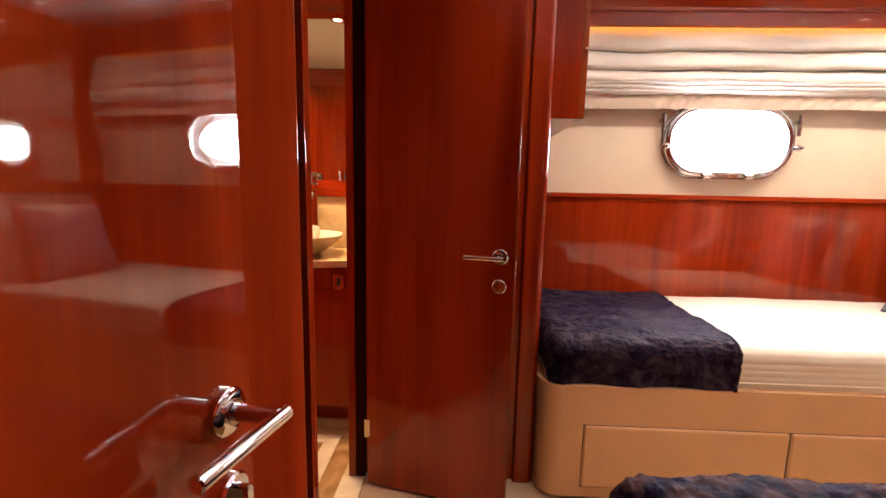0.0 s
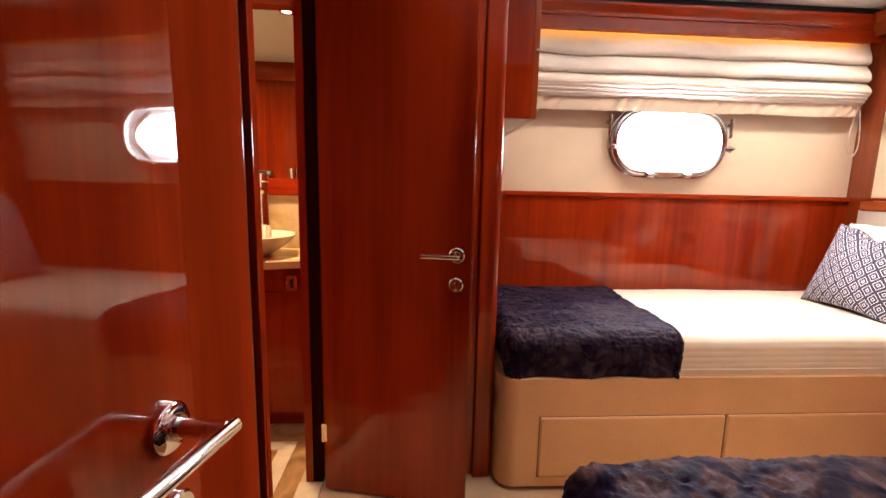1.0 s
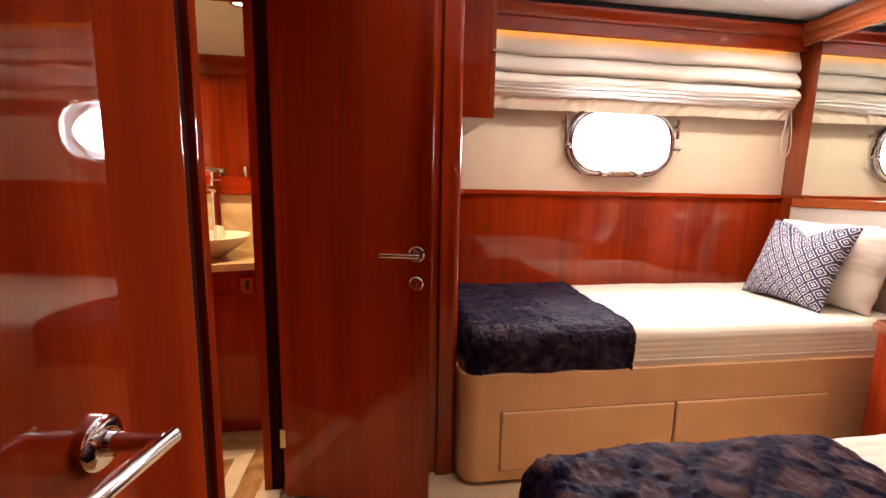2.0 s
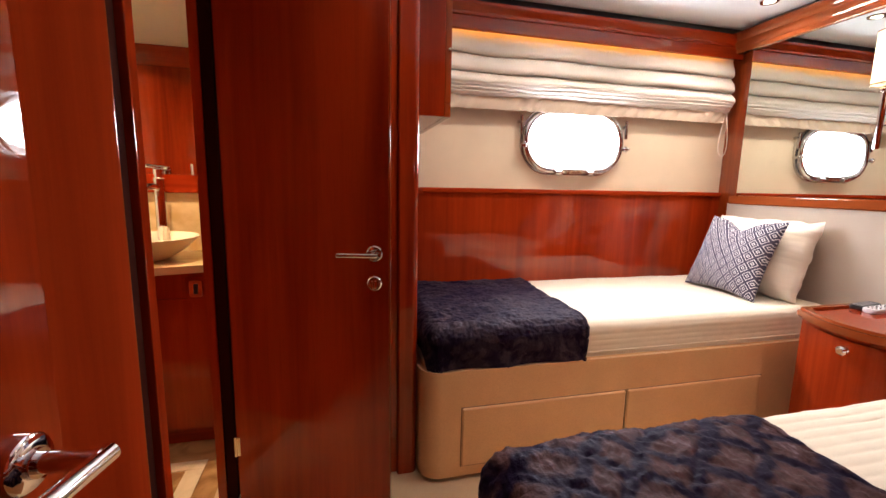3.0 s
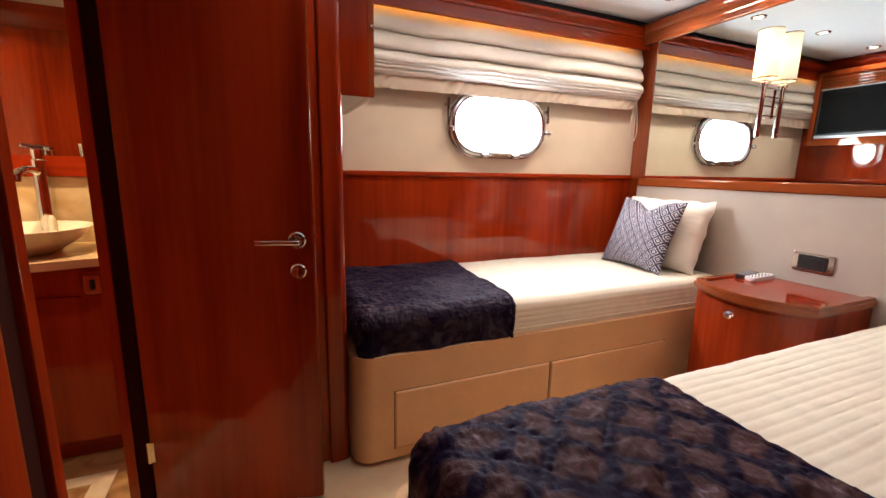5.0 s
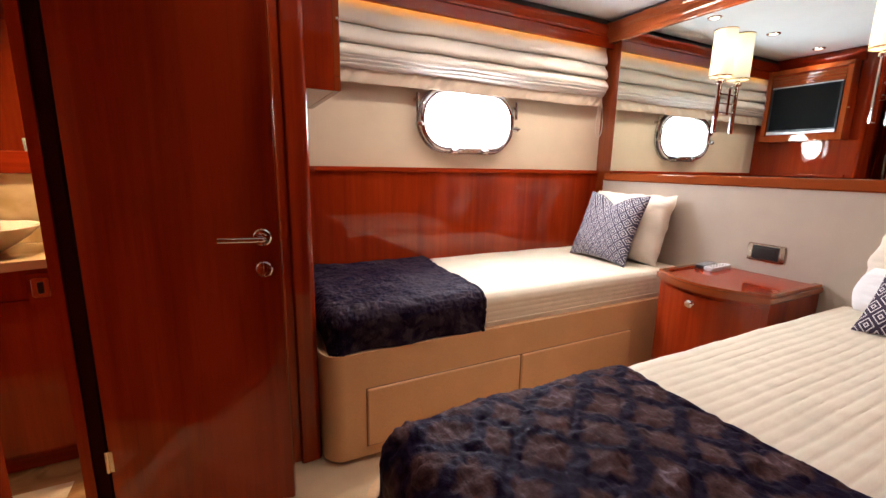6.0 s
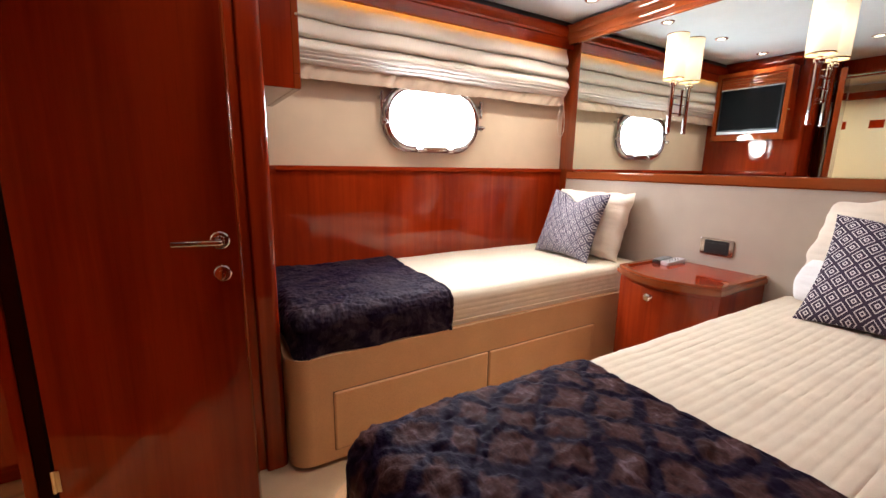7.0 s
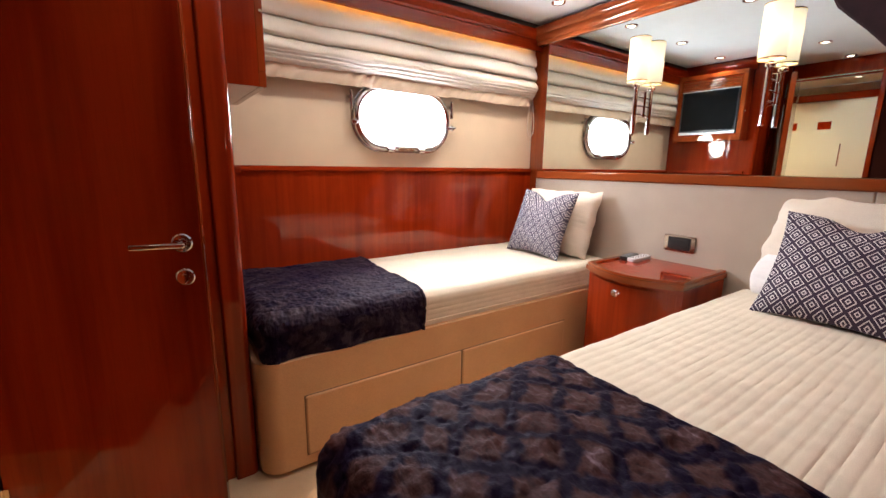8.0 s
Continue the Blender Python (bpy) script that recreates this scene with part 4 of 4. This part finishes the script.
# ---- wall lamps on the mirror ----
def make_sconce(y):
    s = thing("wall_lamp", (XM, y, 1.34), "chrome wall lamp with a lit cream cylinder shade", "wall lamp", "mirror lamps")
    x = XM - 0.074
    sh = lathe([(0.048, 1.608), (0.050, 1.608), (0.050, 1.826), (0.048, 1.826), (0.0475, 1.819), (0.0475, 1.614), (0.048, 1.608)], 32)
    shade = part("shade", moved(sh, pose(x, y, 0)), SHADE, s, "lit cream cylinder shade")
    part("trim_ring", moved(lathe([(0.0498, 1.606), (0.0512, 1.606), (0.0512, 1.612), (0.0498, 1.612), (0.0498, 1.606)], 32), pose(x, y, 0)), BRASS, shade)
    part("trim_ring", moved(lathe([(0.0498, 1.822), (0.0512, 1.822), (0.0512, 1.828), (0.0498, 1.828), (0.0498, 1.822)], 32), pose(x, y, 0)), BRASS, shade)
    part("stem", join(rod((x, y, 1.335), (x, y, 1.66), 0.0115, 18), rod((x, y, 1.575), (x, y, 1.592), 0.02, 18)), CHROME, s, "long chrome stem")
    part("spider", join(*[rod((x, y, 1.612), (x + 0.048 * math.cos(a), y + 0.048 * math.sin(a), 1.612), 0.002, 6) for a in (0.3, 2.4, 4.5)]), CHROME, s)
    part("bulb", moved(lathe([(0, 1.65), (0.012, 1.655), (0.02, 1.69), (0.02, 1.73), (0.01, 1.76), (0, 1.765)], 14), pose(x, y, 0)), BULB, s, "lit bulb")
    for z in (1.44, 1.485, 1.53):
        part("arm", rod((x, y, z), (XM - 0.006, y, z), 0.0045, 10), CHROME, s)
    part("back_plate", join(box(XM - 0.010, y - 0.014, 1.425, XM - 0.0005, y + 0.014, 1.56, 0.002)), CHROME, s)
    return s


lamp_a = make_sconce(1.448)
copy_thing(lamp_a, pose(XM, 0.842, 1.34))
for y in (1.448, 0.842):
    pl = bpy.data.lights.new("shade_lamp", "POINT")
    pl.energy, pl.color, pl.shadow_soft_size = 4.0, (1.0, 0.72, 0.42), 0.03
    new("shade_lamp", pl).location = (XM - 0.074, y, 1.78)

# ---- bathroom ----
BXW, BY0, BY1 = -1.75, 0.98, 2.36
solid("floor_bath", box(BXW - 0.05, BY0 - 0.1, -0.05, -0.40, BY1 + 0.1, 0.0), MARBLE_BROWN, "polished brown marble bathroom floor", "floor", "structure")
solid("ceiling_bath", box(BXW - 0.05, BY0 - 0.1, CEIL + 0.002, -0.405, BY1 + 0.1, CEIL + 0.05), BATHCEIL, "cream bathroom ceiling", "ceiling", "structure")
solid("wall_bath_north", box(BXW - 0.05, BY1, 0, XF - 0.03, BY1 + 0.06, CEIL), WOOD_Z, "cherry panelled bathroom wall behind the basin", "wall", "structure")
solid("wall_bath_south", box(BXW - 0.05, BY0 - 0.06, 0, -0.43, BY0 + 0.005, CEIL), WOOD_Z, "cherry panelled bathroom wall", "wall", "structure")
solid("wall_bath_west", box(BXW - 0.10, BY0 - 0.1, 0, BXW - 0.05, BY1 + 0.06, CEIL), MARBLE_PALE, "pale marble shower wall", "wall", "structure")
inl = thing("floor_inlay", (-0.75, 1.65, 0), "pale marble inlaid floor bands", "floor tile", kind="structure")
for a in ((-1.10, 1.800, -0.482, 1.857), (-0.548, 1.245, -0.482, 1.799), (-1.10, 1.19, -0.482, 1.244)):
    part("tile", box(a[0], a[1], 0.0, a[2], a[3], 0.004, 0.001), MARBLE_PALE, inl)
vanity = thing("vanity_cabinet", (-0.85, 2.16, 0), "dark cherry vanity cabinet under the basin", "cabinet")
part("body", box(-1.45, 1.985, 0.06, -0.42, BY1, 0.775, 0.003), WOOD_Z, vanity)
part("plinth", box(-1.45, 2.01, 0.0, -0.42, BY1, 0.06), WOOD_X, vanity, "dark recessed plinth")
for a, b in ((-1.43, -0.95), (-0.94, -0.44)):
    dr = part("door_panel", box(a, 1.972, 0.08, b, 1.986, 0.66, 0.003), WOOD_Z, vanity)
cnt = [(-1.45, BY1 - 0.001), (-1.45, 1.95)] + [(-0.95 + 0.53 * i / 14, 1.95 - 0.055 * math.sin(math.pi * i / 14) ** 2 * (1 if i < 8 else 1)) for i in range(15)] + [(-0.42, BY1 - 0.001)]
solid("bath_counter", prism(cnt, 0.776, 0.806, 0.008, seg=3), MARBLE, "cream travertine counter with a curved front", "countertop")
solid("backsplash", box(-1.45, BY1 - 0.016, 0.806, -0.42, BY1 - 0.001, 1.085, 0.002), MARBLE, "cream travertine splashback", "splashback", "structure")
solid("mirror_ledge", box(-1.45, BY1 - 0.03, 1.086, -0.42, BY1 - 0.001, 1.172, 0.004), WOOD_X, "glossy cherry ledge under the bathroom mirror", "trim", "structure")
solid("bath_mirror", box(-1.45, BY1 - 0.010, 1.173, -0.42, BY1 - 0.001, 2.0, 0.0), MIRROR, "bathroom mirror over the basin", "mirror", smooth=False)
solid("crown_bath", box(-1.45, BY1 - 0.05, 2.002, -0.42, BY1 - 0.001, CEIL, 0.006), WOOD_X, "cherry crown over the bathroom mirror", "trim", "structure")
cornice = [(0.0, 1.965), (0.012, 1.965), (0.016, 1.985), (0.030, 2.010), (0.048, 2.030), (0.052, 2.060), (0.052, CEIL + 0.001), (0.0, CEIL + 0.001)]
solid("crown_bath_south", prism([(BY0 + 0.005 + d, z) for d, z in cornice], BXW, -0.432, axis="x"), WOOD_X, "moulded cherry cornice of the bathroom", "trim", "structure")
solid("crown_bath_east", prism([(-0.431 - d, z) for d, z in cornice], BY0 + 0.058, BY1 - 0.052, axis="y"), WOOD_Y, "moulded cherry cornice over the bathroom doorway", "trim", "structure")
basin_prof = [(0, 0.0), (0.085, 0.0), (0.095, 0.006), (0.13, 0.028), (0.178, 0.066), (0.208, 0.100), (0.212, 0.106), (0.207, 0.109), (0.199, 0.103), (0.165, 0.066), (0.115, 0.034), (0.05, 0.022), (0, 0.020)]
solid("vessel_basin", moved(lathe([(r * 0.97, z * 0.92) for r, z in basin_prof], 48), pose(-0.745, 2.115, 0.806)), CERAMIC, "round cream ceramic vessel basin on the counter", "basin")
fau = thing("tall_faucet", (-0.740, 2.300, 0.806), "tall chrome basin mixer beside the bowl", "faucet")
fx, fy = -0.740, 2.300
part("column", moved(lathe([(0, 0), (0.034, 0), (0.034, 0.008), (0.027, 0.013), (0.026, 0.020), (0.0255, 0.295), (0.026, 0.298), (0.026, 0.345), (0.022, 0.350), (0, 0.350)], 28), pose(fx, fy, 0.806)), CHROME, fau)
arc = [(fx - 0.022 * q, fy - 0.118 * q, 1.098 + 0.018 * math.sin(math.pi * q * 0.9)) for q in [i / 8 for i in range(9)]] + [(fx - 0.024, fy - 0.128, 1.092), (fx - 0.024, fy - 0.130, 1.070)]
part("spout", tube(arc, 0.0145, 16), CHROME, fau, "curved chrome spout")
part("handle", join(rod((fx, fy, 1.150), (fx, fy, 1.196), 0.021, 20), rod((fx - 0.038, fy - 0.030, 1.208), (fx + 0.014, fy + 0.010, 1.200), 0.0085, 12)), CHROME, fau)
bot = thing("soap_bottle", (-0.716, 2.268, 0.806), "small cream soap bottle beside the faucet", "bottle")
part("flask", moved(lathe([(0, 0), (0.012, 0), (0.014, 0.008), (0.0145, 0.100), (0.012, 0.116), (0.006, 0.126), (0, 0.128)], 18), pose(-0.716, 2.268, 0.806)), CERAMIC, bot)
for gx in (-0.60, -0.555):
    g = thing("glass_tumbler", (gx, 2.335, 1.172), "small clear tumbler on the ledge", "tumbler", "tumblers on the ledge")
    part("cup", moved(lathe([(0, 0), (0.018, 0), (0.02, 0.05), (0.018, 0.05), (0.016, 0.005), (0, 0.005)], 18), pose(gx, 2.345, 1.172)), CHROME, g)
ots = thing("bath_socket", (-0.505, 1.97, 0.69), "chrome-framed socket on the vanity front", "socket")
part("plate", prism(rounded(-0.555, 0.645, -0.475, 0.755, 0.006, 4), 1.964, 1.972, 0.002, axis="y"), WOOD_X, ots)
part("insert", prism(rounded(-0.540, 0.670, -0.490, 0.740, 0.010, 4), 1.956, 1.966, 0.002, axis="y"), STEEL, ots)
part("rocker", box(-0.522, 1.948, 0.685, -0.508, 1.958, 0.725, 0.003), BLACK, ots)
shower = thing("shower_door", (-1.70, 1.65, 0), "frosted glass shower door with small brown squares", "shower door")
part("glass", box(-1.706, 1.06, 0.08, -1.698, 2.20, 1.925, 0.002), FROST, shower)
part("header", box(-1.72, BY0 + 0.01, 1.927, -1.68, BY1 - 0.01, 2.005, 0.004), WOOD_Y, shower, "cherry header rail")
for yy in (1.61, 1.92):
    part("square", box(-1.697, yy, 1.615, -1.693, yy + 0.12, 1.70, 0.001), WOOD_X, shower, "small brown square")
part("pull_rod", rod((-1.685, 1.50, 1.2), (-1.685, 1.50, 1.45), 0.006), CHROME, shower)
part("sill", box(-1.73, BY0 + 0.01, 0.0, -1.67, BY1 - 0.01, 0.078, 0.004), MARBLE_PALE, shower, "pale marble sill")

# ---- padded valance over the second bed's head ----
VALANCE = cloth("burgundy_damask", (0.028, 0.009, 0.013), 120, 0.7, 0.5, 0.05, 0.4)
val = thing("padded_valance", (XM - 0.06, 0.2, 1.6), "dark burgundy patterned padded valance in front of the mirror", "valance")
VAL = [(0.690, 1.90), (0.679, 1.823), (0.652, 1.765), (0.61, 1.72), (0.563, 1.672), (0.472, 1.566), (0.40, 1.50), (-0.08, 1.46)]
part("panel", prism(VAL + [(-0.08, 1.95), (0.690, 1.95)], XM - 0.075, XM - 0.045, 0.006, axis="x", seg=3), VALANCE, val)
part("welt", tube([(XM - 0.06, y, z) for y, z in VAL], 0.006, 8), VALANCE, val, "corded lower edge")
